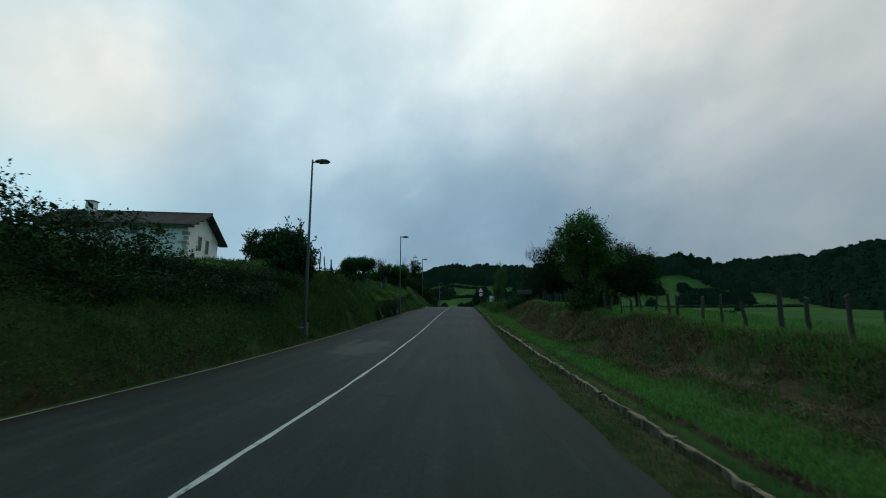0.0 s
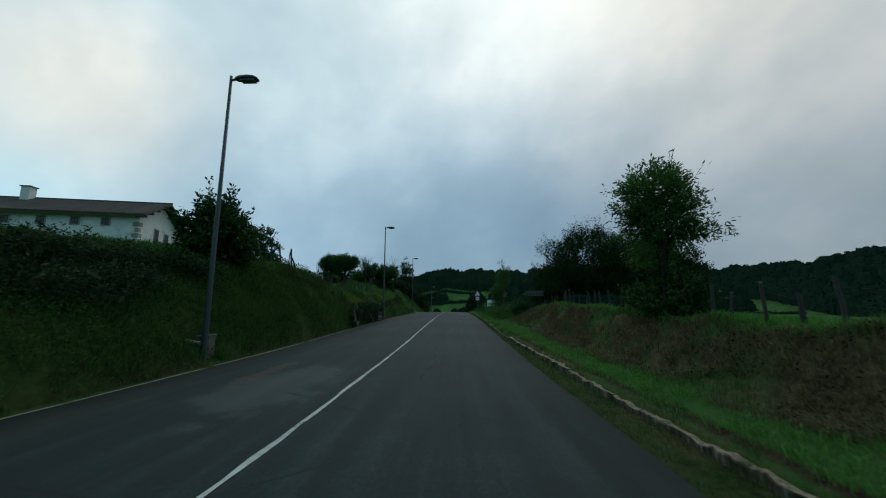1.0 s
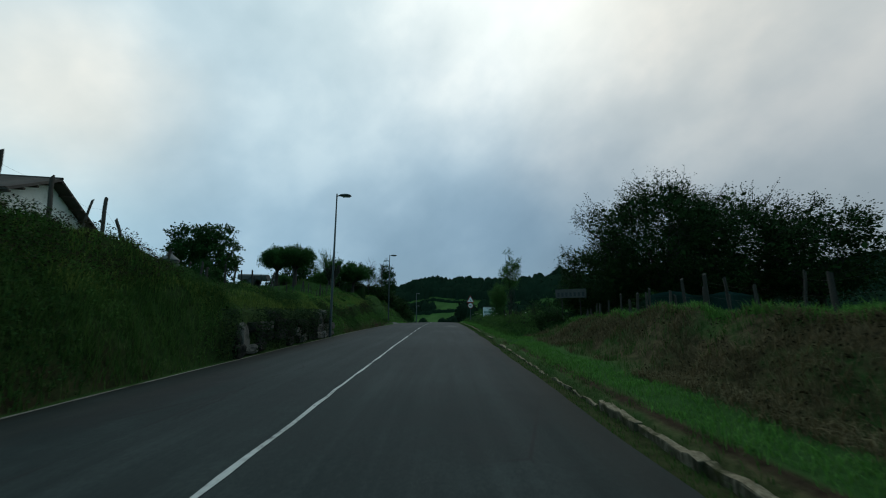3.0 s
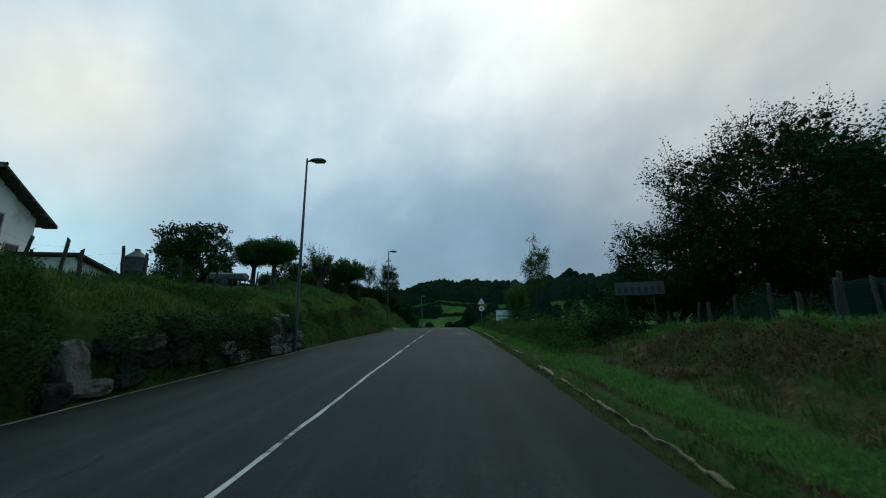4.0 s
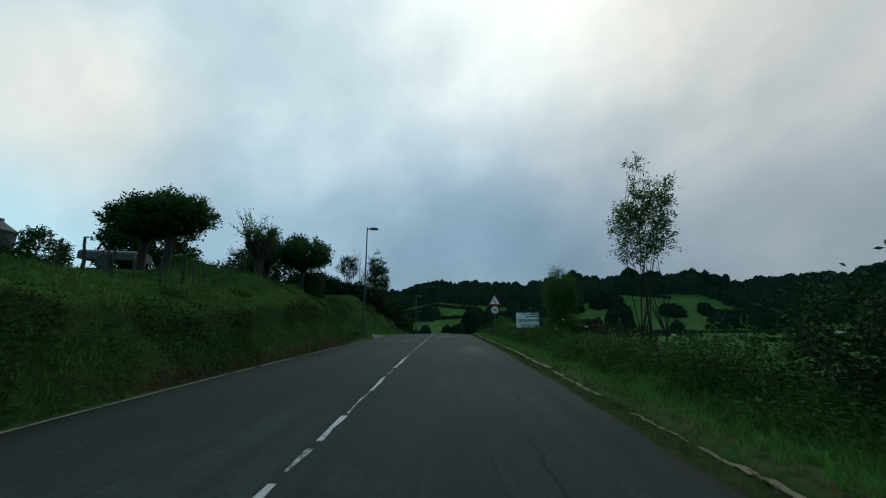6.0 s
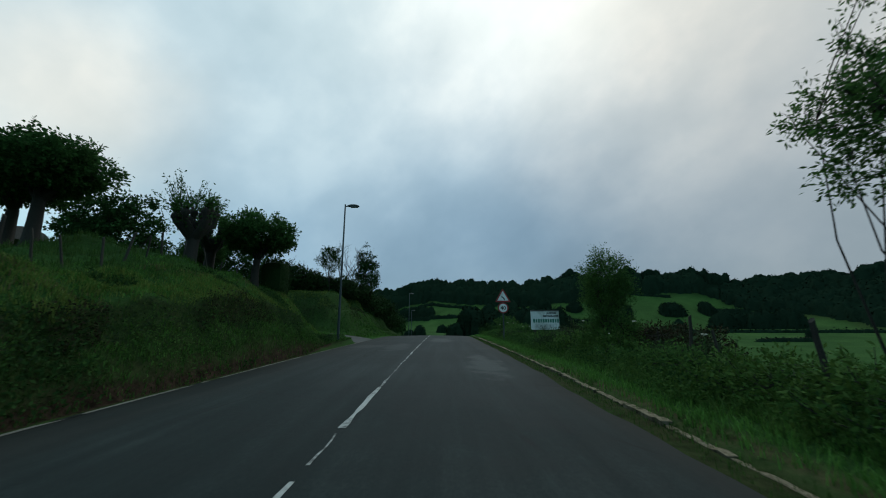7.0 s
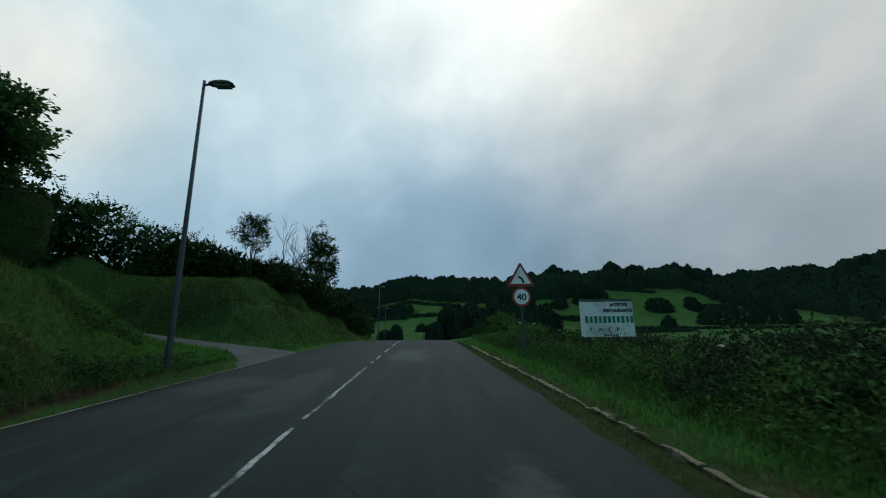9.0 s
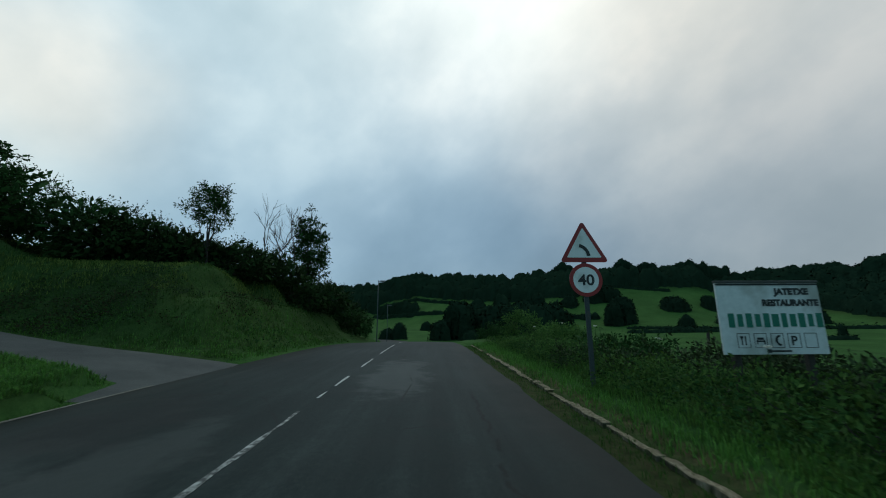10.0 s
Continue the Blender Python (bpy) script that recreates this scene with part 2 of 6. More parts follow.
f = n.math("ADD", n.math("ADD", n.math("MULTIPLY", grain, 0.26), n.math("MULTIPLY", mott, 0.20)), n.math("ADD", n.math("MULTIPLY", wide, 0.18), n.math("ADD", n.math("MULTIPLY", streak, 0.20), n.math("MULTIPLY", lump, 0.16))))
col = n.ramp(f, [(0.40, (0.0060, 0.0108, 0.0106)), (0.5, (0.0132, 0.0214, 0.0206)), (0.60, (0.037, 0.0480, 0.0455))])
sx = n.add("ShaderNodeSeparateXYZ")
n.link(at, sx.inputs[0])
for px, py, rx, ry, c, k in ((-3.1, 11.2, 0.85, 1.9, (0.085, 0.092, 0.088), 0.4), (-3.9, 12.2, 0.2, 1.3, (0.080, 0.055, 0.037), 0.5),
                             (-0.9, 56.0, 0.7, 2.6, (0.085, 0.09, 0.087), 0.5), (-4.2, 50.5, 1.0, 1.2, (0.07, 0.075, 0.072), 0.38),
                             (-2.8, 50.0, 0.6, 2.6, (0.07, 0.075, 0.072), 0.35), (0.3, 43.5, 0.5, 2.5, (0.085, 0.09, 0.087), 0.5),
                             (-4.3, 20.5, 0.5, 2.4, (0.016, 0.016, 0.016), 0.55), (-3.9, 52.5, 0.9, 1.6, (0.016, 0.016, 0.016), 0.5)):
    ex = n.math("DIVIDE", n.math("SUBTRACT", sx.outputs[0], px), rx)
    ey = n.math("DIVIDE", n.math("SUBTRACT", sx.outputs[1], py), ry)
    d = n.math("SQRT", n.math("ADD", n.math("MULTIPLY", ex, ex), n.math("MULTIPLY", ey, ey)))
    d = n.math("ADD", d, n.math("MULTIPLY", n.math("SUBTRACT", n.noise(at, 1.6, 6, 0.65), 0.5), 2.2))
    col = n.mix(n.math("MULTIPLY", n.math("SUBTRACT", 1.0, n.span(d, 0.55, 1.15)), k), col, c)
dust = n.noise(n.vmath("MULTIPLY", at, (1.0, 0.12, 1.0)), 0.9, 4, 0.55)
edge_l = n.math("SUBTRACT", 1.0, n.span(sx.outputs[0], -5.5, -3.6))
edge_r = n.span(sx.outputs[0], 0.55, 1.4)
col = n.mix(n.math("MULTIPLY", n.math("MAXIMUM", edge_l, edge_r), n.math("MULTIPLY", n.span(dust, 0.35, 0.62), 0.55)), col, (0.034, 0.030, 0.025))
for px, py, ln_, amp_ in ((-3.35, 21.0, 4.2, 0.16), (-4.1, 31.0, 9.0, 0.22), (0.15, 30.0, 7.0, 0.1), (-3.4, 46.5, 5.5, 0.2), (0.45, 51.0, 6.0, 0.14), (-0.8, 14.0, 6.0, 0.12)):
    wv = n.math("MULTIPLY", n.math("SUBTRACT", n.noise(n.vmath("MULTIPLY", at, (0.0, 1.0, 0.0)), 0.7, 5, 0.6), 0.5), amp_ * 6)
    dx_ = n.math("ABSOLUTE", n.math("SUBTRACT", n.math("SUBTRACT", sx.outputs[0], px), wv))
    dy_ = n.math("ABSOLUTE", n.math("SUBTRACT", sx.outputs[1], py))
    seam = n.math("MULTIPLY", n.math("SUBTRACT", 1.0, n.span(dx_, 0.008, 0.035)), n.math("SUBTRACT", 1.0, n.span(dy_, ln_ * .4, ln_ * .5)))
    seam = n.math("MULTIPLY", seam, n.span(n.noise(at, 3.0, 4), 0.38, 0.5))
    col = n.mix(n.math("MULTIPLY", seam, 0.75), col, (0.006, 0.007, 0.007))
vor = n.add("ShaderNodeTexVoronoi", feature="DISTANCE_TO_EDGE")
vor.inputs["Scale"].default_value = 0.33
n.link(at, vor.inputs["Vector"])
crack = n.math("SUBTRACT", 1.0, n.span(vor.outputs[0], 0.002, 0.009))
crack = n.math("MULTIPLY", crack, n.span(n.noise(at, 0.5, 3), 0.48, 0.6))
col = n.mix(n.math("MULTIPLY", crack, 0.7), col, (0.012, 0.012, 0.012))
finish(n, col, n.math("ADD", 0.62, n.math("MULTIPLY", mott, 0.25)), grain, 0.35, 0.004, spec=0.14)
M_ASPHALT = m

m, n = material("old_side_road")
at = place(n)
f = n.math("ADD", n.math("MULTIPLY", n.noise(at, 40, 5, 0.7), 0.4), n.math("MULTIPLY", n.noise(at, 0.9, 5, 0.6), 0.6))
finish(n, n.ramp(f, [(0.35, (0.019, 0.021, 0.021)), (0.65, (0.068, 0.070, 0.066))]), 0.85, n.noise(at, 60, 4, 0.7), 0.4, 0.006)
M_SIDE = m

# road paint, worn through to the asphalt
def road_paint(name, lo, hi):
    m, n = material(name)
    at = place(n)
    wear = n.math("ADD", n.math("MULTIPLY", n.noise(at, 14, 6, 0.7), 0.6), n.math("MULTIPLY", n.noise(at, 1.1, 3), 0.4))
    finish(n, n.ramp(wear, [(lo, (0.04, 0.041, 0.04)), (hi, (0.36, 0.36, 0.34)), (0.64, (0.50, 0.50, 0.475))]), 0.75, n.noise(at, 120, 3), 0.3, 0.003)
    return m


M_PAINT, M_PAINT_OLD = road_paint("worn_road_paint", 0.39, 0.46), road_paint("nearly_gone_road_paint", 0.46, 0.55)

# ground: grass, dark shade tone, dry matter and soil where the sheet's own masks say so
m, n = material("ground")
at = place(n)
f = n.math("ADD", n.math("MULTIPLY", n.noise(at, 9, 6, 0.7), 0.5), n.math("MULTIPLY", n.noise(at, 0.11, 5, 0.6), 0.5))
green = n.ramp(f, [(0.34, (0.023, 0.060, 0.015)), (0.5, (0.038, 0.092, 0.024)), (0.66, (0.062, 0.128, 0.034))])
# dark tone for rough growth, and for the shade painted under the woods
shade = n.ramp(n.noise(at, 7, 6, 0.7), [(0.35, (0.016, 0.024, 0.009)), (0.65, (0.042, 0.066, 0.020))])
dry = n.ramp(n.noise(at, 8, 6, 0.7), [(0.35, (0.040, 0.032, 0.018)), (0.7, (0.150, 0.115, 0.062))])
a1 = n.add("ShaderNodeAttribute", attribute_name="growth_shade").outputs["Fac"]
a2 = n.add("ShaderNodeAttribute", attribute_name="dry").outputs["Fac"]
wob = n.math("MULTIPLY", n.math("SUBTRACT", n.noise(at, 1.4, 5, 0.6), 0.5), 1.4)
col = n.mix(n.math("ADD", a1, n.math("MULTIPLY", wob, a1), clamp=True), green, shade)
col = n.mix(n.math("MULTIPLY", a2, n.span(n.noise(at, 1.1, 5, 0.65), 0.30, 0.55)), col, dry)
a3 = n.add("ShaderNodeAttribute", attribute_name="soil").outputs["Fac"]
earth = n.ramp(n.noise(at, 6, 6, 0.7), [(0.35, (0.020, 0.013, 0.009)), (0.68, (0.070, 0.045, 0.030))])
col = n.mix(n.span(n.math("ADD", a3, n.math("MULTIPLY", wob, 0.45)), 0.25, 0.6), col, earth)
finish(n, col, 0.95, n.noise(at, 18, 8, 0.75), 0.8, 0.05, spec=0.03)
M_GROUND = m


# ---- the lie of the land ----
ROAD_L, ROAD_M, ROAD_R = -5.57, -1.92, 1.45
RY = np.array([-60, -20, 0, 2.7, 5.3, 7.8, 10.1, 12.4, 14.7, 17.1, 19.5, 21.8, 24.2, 26.5, 28.8, 31.0, 33.4, 35.8, 38.1, 40.5, 42.8, 47.6, 56, 62, 66, 70, 76, 84, 95, 110, 140, 400])
RZ = np.array([1.6, 0.7, 0, -.10, -.177, -.211, -.227, -.212, -.202, -.18, -.124, -.066, -.034, .025, .054, .08, .126, .154, .187, .193, .212, .226, .22, .19, .12, -.02, -.35, -.95, -1.9, -2.9, -3.6, -3.6])


def road_z(y):
    return (np.interp(y - 1.5, RY, RZ) + np.interp(y, RY, RZ) * 2 + np.interp(y + 1.5, RY, RZ)) / 4


def bend(y):
    return -0.006 * np.maximum(np.asarray(y, float) - 92, 0) ** 2


def smooth(a):
    a = np.clip(a, 0, 1)
    return a * a * (3 - 2 * a)


LATTICE = np.random.RandomState(5).rand(256, 256)


def bumps(x, y, size):
    """Soft random hummocks, -1 to 1, of that size in metres."""
    u, v = np.asarray(x, float) / size + 1000, np.asarray(y, float) / size + 1000
    i, j = np.floor(u).astype(int), np.floor(v).astype(int)
    a, b = smooth(u - i), smooth(v - j)
    g = lambda p, q: LATTICE[p % 256, q % 256]
    return 2 * ((g(i, j) * (1 - a) + g(i + 1, j) * a) * (1 - b) + (g(i, j + 1) * (1 - a) + g(i + 1, j + 1) * a) * b) - 1


def side_road(x, y):
    """Along and across the side road."""
    return -(x + 5.6) * 0.98 + (y - 56) * 0.2, (x + 5.6) * 0.2 + (y - 56) * 0.98


def lane_rise(al):
    """Height of the side road over the main one."""
    return np.interp(al, [0, 14, 40], [0, 1.75, 2.7])


def lane_edges(al):
    """Near and far edge of the side road, which flares at its mouth."""
    return -2.4 + 1.35 * smooth(al / 0.6) + .55 * smooth((al - 3) / 4), 2.35 - 1.05 * smooth(al / 5.5)


def kerb_x(y):
    """Where the kerb runs; the gutter is wider at the start."""
    return np.interp(y, [0, 9, 15.5, 19, 22, 26, 29, 44, 60], [2.17, 2.15, 2.05, 1.90, 1.84, 1.88, 1.90, 1.92, 1.92])


def land(x, y):
    """Height of the ground."""
    x, y = np.asarray(x, float), np.asarray(y, float)
    bearing = np.degrees(np.arctan2(x, np.maximum(y - 40, 1)))
    x = x - bend(y)
    rz = road_z(y)
    r = np.hypot(x, y - 40)
    far = np.interp(r, [0, 100, 140, 175, 215, 262, 300, 430, 1500], [-3.5, -3.5, -2.6, -.8, 5.5, 15.5, 17, 15, 5])
    far = far + bumps(x, y, 60) * np.interp(r, [100, 250], [.4, 2.2])
    far = far + np.interp(bearing, [-30, -7, -2, 5, 12, 19, 24, 29, 34, 36, 38, 42, 45, 50, 52, 56, 62, 75], [0, -2, 4, 3.2, 1.2, 4.2, 3.4, 2.6, 2.0, 0, -3.2, -2.6, -1.8, -1.8, 1.2, 4, 7, 8]) * smooth((r - 150) / 70) * (1 - smooth((r - 290) / 60))
    far = far + 2.0 * smooth((x / np.maximum(y - 33, 1) - 1.0) / .4) * smooth((r - 145) / 65) * (x > 0) * smooth((y - 40) / 30)
    # left bank and the plateau behind it
    d = -5.72 - x
    hc = np.interp(y, [-60, 0, 6, 8, 11, 13, 15, 17, 19, 21, 23, 26, 28, 32, 38, 42, 44, 46, 48, 50, 60],
                   [2.3, 2.35, 2.5, 2.3, 2.2, 2.25, 2.3, 2.55, 2.85, 2.75, 2.55, 2.05, 2.0, 1.9, 1.95, 2.25, 2.6, 2.5, 2.3, 2.15, 2.1])
    bank = hc * np.clip(d / 2.1, 0, 1) ** 0.75 * (1 + 0.10 * np.sin(np.clip(d / 2.1, 0, 1) * 6.3))
    # a turf lip two thirds up the face, with a gentler lawn above it
    lip = np.interp(d, [0, .25, .65, .95, 1.06, 1.3, 2.1], [0, .25, .46, .70, .745, .79, 1.0]) + .06 * bumps(x * 0 + 2, y, 1.4) * np.clip(1 - np.abs(d - 1.05) / .5, 0, 1)
    bank = bank + (hc * lip - bank) * np.interp(y, [24, 31, 48, 52], [0, 1, 1, 0])
    # a steep walled foot, and a hollow dug out round the first lamp
    top_w = 1.24 + .09 * bumps(x * 0 + 5, y, 1.1)
    foot = np.interp(d, [0, .05, .16, .30, .42], [0, .35, .85, .97, 1.0]) * top_w + (hc - top_w) * np.interp(d, [.4, .75, 1.3, 2.1], [0, .32, .68, 1.0])
    bank = bank + (foot - bank) * np.interp(y, [22.6, 24.6, 32.0, 32.7], [0, 1, 1, 0])
    bank = bank * (1 - .92 * np.exp(-((y - 13.6) / .75) ** 2) * np.clip((.85 - d) / .45, 0, 1))
    rise = np.interp(y, [18, 24, 40.5, 44], [.75, .2, .2, .75])
    plateau = hc + rise * smooth((d - 2.1) / 2.5) + 0.012 * np.maximum(d - 4, 0) + (.75 - rise) * smooth((d - 9) / 9)
    left = np.where(d < 2.1, bank, plateau)
    tuft = np.interp(y, [8, 20, 30], [.6, 1.0, 1.25])
    left = left + bumps(x, y, 1.3) * 0.17 * tuft * np.clip(d, 0, 1) + bumps(x + 7, y, 0.55) * 0.11 * tuft * np.clip(d * 2, 0, 1) + bumps(x * .5 + 3, y, 2.6) * .12 * np.clip(d, 0, 1)
    al, ac = side_road(x, y)
    mound = (3.25 + 1.35 * smooth((d - 6) / 9)) * smooth(d / 4.8) ** .72 * np.interp(y, [56, 64, 74, 84, 130], [1, 1, .9, .7, .7]) + 0.012 * np.maximum(d, 0) + bumps(x, y, 2.2) * 0.26 * np.clip(d / 2, 0, 1) + bumps(x, y + 4, .8) * 0.10 * np.clip(d / 2, 0, 1) + bumps(x + 3, y, 4.5) * 0.42 * np.clip(d / 4, 0, 1)
    mound = mound + .24 * np.sin((mound + .3 * bumps(x, y, 5.0)) * 4.4) * np.clip(d / 2, 0, 1) * (mound > .4)
    mound = mound - 1.2 * np.exp(-((x + 11.4) / 2.7) ** 2 - ((y - 60.4) / 1.5) ** 2)
    lane = lane_rise(al)
    lo, hi = lane_edges(al)
    off = np.maximum(lo - ac, ac - hi) - .1
    left = np.where(ac < 0, lane + .26 * np.clip(off / .4, 0, 1) + (left - lane - .26) * smooth((off - .2 - 3.0 * np.clip((3.0 - d) / 3.0, 0, 1)) / 4.4), lane + (mound - lane) * smooth(off / 2.7))
    left = rz + left - 0.03 - .06 * np.clip(-off / .15, 0, 1) * (y > 50)
    back = np.clip((-x - 90) / 200, 0, 1)
    left = left * (1 - smooth(back)) + (far + 6) * smooth(back)
    left = np.where(y > 95, left + (far + 4 - left) * smooth((y - 110) / 80), left)
    # right: gutter, verge, low bank, fields
    e = x - ROAD_R
    e = np.where(e > .06, np.maximum(e - kerb_x(y) + 1.79, .06), e)
    hb = np.interp(y, [-60, 0, 4, 8, 14, 17, 22, 25, 27.5, 29, 31, 40, 60, 75], [.6, .62, .75, .88, .92, 1.08, 1.08, .85, .66, .45, .22, .12, .05, 0])
    verge = np.interp(e, [0, .06, .28, .34, .55, 1.1, 1.8], [-.03, -.15, -.16, -.02, .03, .06, .12])
    verge = np.where(verge < -.03, -.03 + (verge + .03) * np.interp(y, [29.5, 32], [1, .4]), verge)
    verge = verge - .32 * np.exp(-((y - 28.45) / .62) ** 2) * np.clip(1.3 - np.abs(x - 2.12) / .36, 0, 1)
    ris = smooth((x - np.interp(y, [0, 5, 9, 12], [4.1, 3.75, 3.4, 3.25])) / 1.05)
    near = verge + (hb - .12) * ris + bumps(x, y, 1.1) * 0.07 * np.clip((e - .5) * 1.5, 0, 1) + bumps(x, y, 0.45) * 0.04 * np.clip(e - .4, 0, 1) + (bumps(x, y + 9, .62) * .11 + bumps(x + 5, y, .3) * .05) * smooth((x - 3.0) / .4) * smooth((4.9 - x) / .4) * np.clip((30 - y) / 2, 0, 1)
    near = near - np.where(y < 30, .012, .05) * np.maximum(x - 5.2, 0) - smooth((x - 4.8) / 3) * np.interp(y, [24, 34], [.25, .2])
    right = rz + near
    blend = smooth((x - 9) / 42)
    right = right * (1 - blend) + far * blend
    right = np.where(y > 62, right + (far - right) * smooth((y - 66) / 90) * smooth((x - 3) / 8), right)
    mid = rz - 0.07
    z = np.where(x < ROAD_L - .1, left, np.where(x > ROAD_R + .01, right, mid))
    behind = smooth((-y - 25) / 120)
    return z * (1 - behind) + np.maximum(far, -2) * behind


def wood_inside(x_, y_):
    r_ = np.hypot(x_, y_ - 40)
    a = x_ / np.maximum(y_ - 33, 1)
    lim = np.interp(a, [-1.5, -.3, -.11, -.05, 0, .06, .2, .35, .42, .47, .66, .71, .77, .82, .88, 1.0, 1.1, 1.2, 1.35, 3], [140, 200, 213, 203, 196, 190, 184, 178, 186, 194, 198, 205, 202, 193, 188, 181, 170, 154, 138, 110])
    return (r_ > lim) & (y_ > 60) & (r_ < np.maximum(lim + 62, 276))


def spread(stops):
    out = []
    for a, b, step in stops:
        k = max(1, int(round((b - a) / step)))
        out += [a + (b - a) * i / k for i in range(k)]
    return np.array(out + [stops[-1][1]])


def mesh_from(name, verts, quads, mats, smooth_faces=False, idx=None):
    """A mesh from arrays; quads of equal corner count."""
    verts, quads = np.asarray(verts, np.float32), np.asarray(quads, np.int32)
    me = bpy.data.meshes.new(name)
    k = quads.shape[1]
    me.vertices.add(len(verts))
    me.vertices.foreach_set("co", verts.ravel())
    me.loops.add(quads.size)
    me.loops.foreach_set("vertex_index", quads.ravel())
    me.polygons.add(len(quads))
    me.polygons.foreach_set("loop_start", np.arange(0, quads.size, k, dtype=np.int32))
    me.polygons.foreach_set("loop_total", np.full(len(quads), k, np.int32))
    for m_ in mats if isinstance(mats, (list, tuple)) else [mats]:
        me.materials.append(m_)
    if idx is not None:
        me.polygons.foreach_set("material_index", np.asarray(idx, np.int32))
    me.polygons.foreach_set("use_smooth", np.full(len(quads), smooth_faces, bool))
    me.update(calc_edges=True)
    return me


def grid_mesh(name, X, Y, Z, mats, smooth_faces=True):
    r, c = X.shape
    i = np.arange(r * c).reshape(r, c)
    q = np.stack([i[:-1, :-1], i[:-1, 1:], i[1:, 1:], i[1:, :-1]], -1).reshape(-1, 4)
    return mesh_from(name, np.stack([X, Y, Z], -1).reshape(-1, 3), q, mats, smooth_faces)


gx = spread([(-1500, -300, 100), (-300, -60, 12), (-60, -26, 2), (-26, -12, 0.7), (-12, -5.72, 0.19), (-5.72, -5.55, 0.17), (-5.55, 1.44, 1.4), (1.44, 2.4, 0.06), (2.4, 6, 0.18), (6, 14, 0.6), (14, 60, 2.5), (60, 320, 9), (320, 1500, 90)])
gy = spread([(-400, -40, 30), (-40, -4, 3), (-4, 30, 0.25), (30, 72, 0.3), (72, 130, 1.5), (130, 340, 7), (340, 1500, 90)])
GX, GY = np.meshgrid(gx, gy)
BX = GX + np.where(np.abs(GX) < 60, bend(np.minimum(GY, 160)), bend(np.minimum(GY, 160)) * np.clip((300 - np.abs(GX)) / 240, 0, 1))
ground_mesh = grid_mesh("ground", BX, GY, land(BX, GY), M_GROUND)
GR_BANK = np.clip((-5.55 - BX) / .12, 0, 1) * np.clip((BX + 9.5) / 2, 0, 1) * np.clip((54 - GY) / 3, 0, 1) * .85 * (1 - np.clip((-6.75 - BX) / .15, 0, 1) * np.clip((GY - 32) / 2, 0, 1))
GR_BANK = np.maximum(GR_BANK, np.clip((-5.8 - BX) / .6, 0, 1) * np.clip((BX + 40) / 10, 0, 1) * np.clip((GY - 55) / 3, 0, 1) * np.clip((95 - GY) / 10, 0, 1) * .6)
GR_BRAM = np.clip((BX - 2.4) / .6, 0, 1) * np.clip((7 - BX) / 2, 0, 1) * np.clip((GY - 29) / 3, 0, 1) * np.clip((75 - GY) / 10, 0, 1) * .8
DRY = np.clip((BX - 2.9) / .5, 0, 1) * np.clip((5.0 - BX) / .5, 0, 1) * np.clip((30 - GY) / 2, 0, 1)
DRY = np.maximum(DRY, np.clip(1 - np.abs(BX - 2.05) / .25, 0, 1) * np.clip((66 - GY) / 4, 0, 1) * .9)
DRY = np.maximum(DRY, np.clip(1 - np.abs(BX + 5.8) / .3, 0, 1) * np.clip((GY - 34) / 3, 0, 1) * np.clip((53 - GY) / 4, 0, 1) * .3)
SOIL = np.clip(1 - np.abs(BX + 5.77) / .19, 0, 1) * np.clip((GY - 33) / 3, 0, 1) * np.clip((51 - GY) / 2, 0, 1)
SOIL = np.maximum(SOIL, np.clip(1 - np.abs(BX + 5.80) / .22, 0, 1) * np.clip((24 - GY) / 3, 0, 1) * .7)
SOIL = np.maximum(SOIL, np.clip(1 - np.abs(BX - kerb_x(GY) - .18) / .22, 0, 1) * np.clip((30 - GY) / 3, 0, 1) * .62)
# tree shade painted into the ground colour all over the wooded area
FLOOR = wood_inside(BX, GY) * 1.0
# the gutter takes the same dark tone
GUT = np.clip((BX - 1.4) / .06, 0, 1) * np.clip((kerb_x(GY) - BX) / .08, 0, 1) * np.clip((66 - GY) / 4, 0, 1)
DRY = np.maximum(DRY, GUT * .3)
for key, val in (("growth_shade", np.maximum(np.maximum(GR_BANK, GR_BRAM), np.maximum(GUT, FLOOR))), ("dry", DRY), ("soil", SOIL)):
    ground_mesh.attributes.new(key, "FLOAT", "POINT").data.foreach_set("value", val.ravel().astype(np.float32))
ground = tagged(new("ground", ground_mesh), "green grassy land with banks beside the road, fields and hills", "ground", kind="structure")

# road: slightly crowned sheet with a thickness at its edges
ry = spread([(-60, -4, 4), (-4, 75, 0.5), (75, 190, 2.5)])
rx = np.array([ROAD_L - .02, ROAD_L, -4.6, -3.4, ROAD_M, -.6, .5, ROAD_R - .03, ROAD_R])
rd = np.array([-.12, 0, .03, .05, .06, .05, .03, 0, -.13])
RX, RYY = np.meshgrid(rx, ry)
edge = bumps(RYY * 1.0, RX * 0 + 3, 0.7) * 0.05 + bumps(RYY, RX * 0 + 9, 0.25) * 0.02
RX = RX + np.where(RX > 1.3, edge, 0) + np.where(RX < -5.5, edge * .35, 0) + bend(RYY)
road = tagged(new("road", grid_mesh("road", RX, RYY, road_z(RYY) + rd - .045, M_ASPHALT)), "worn grey asphalt road with pale patches and cracks", "road", kind="structure")


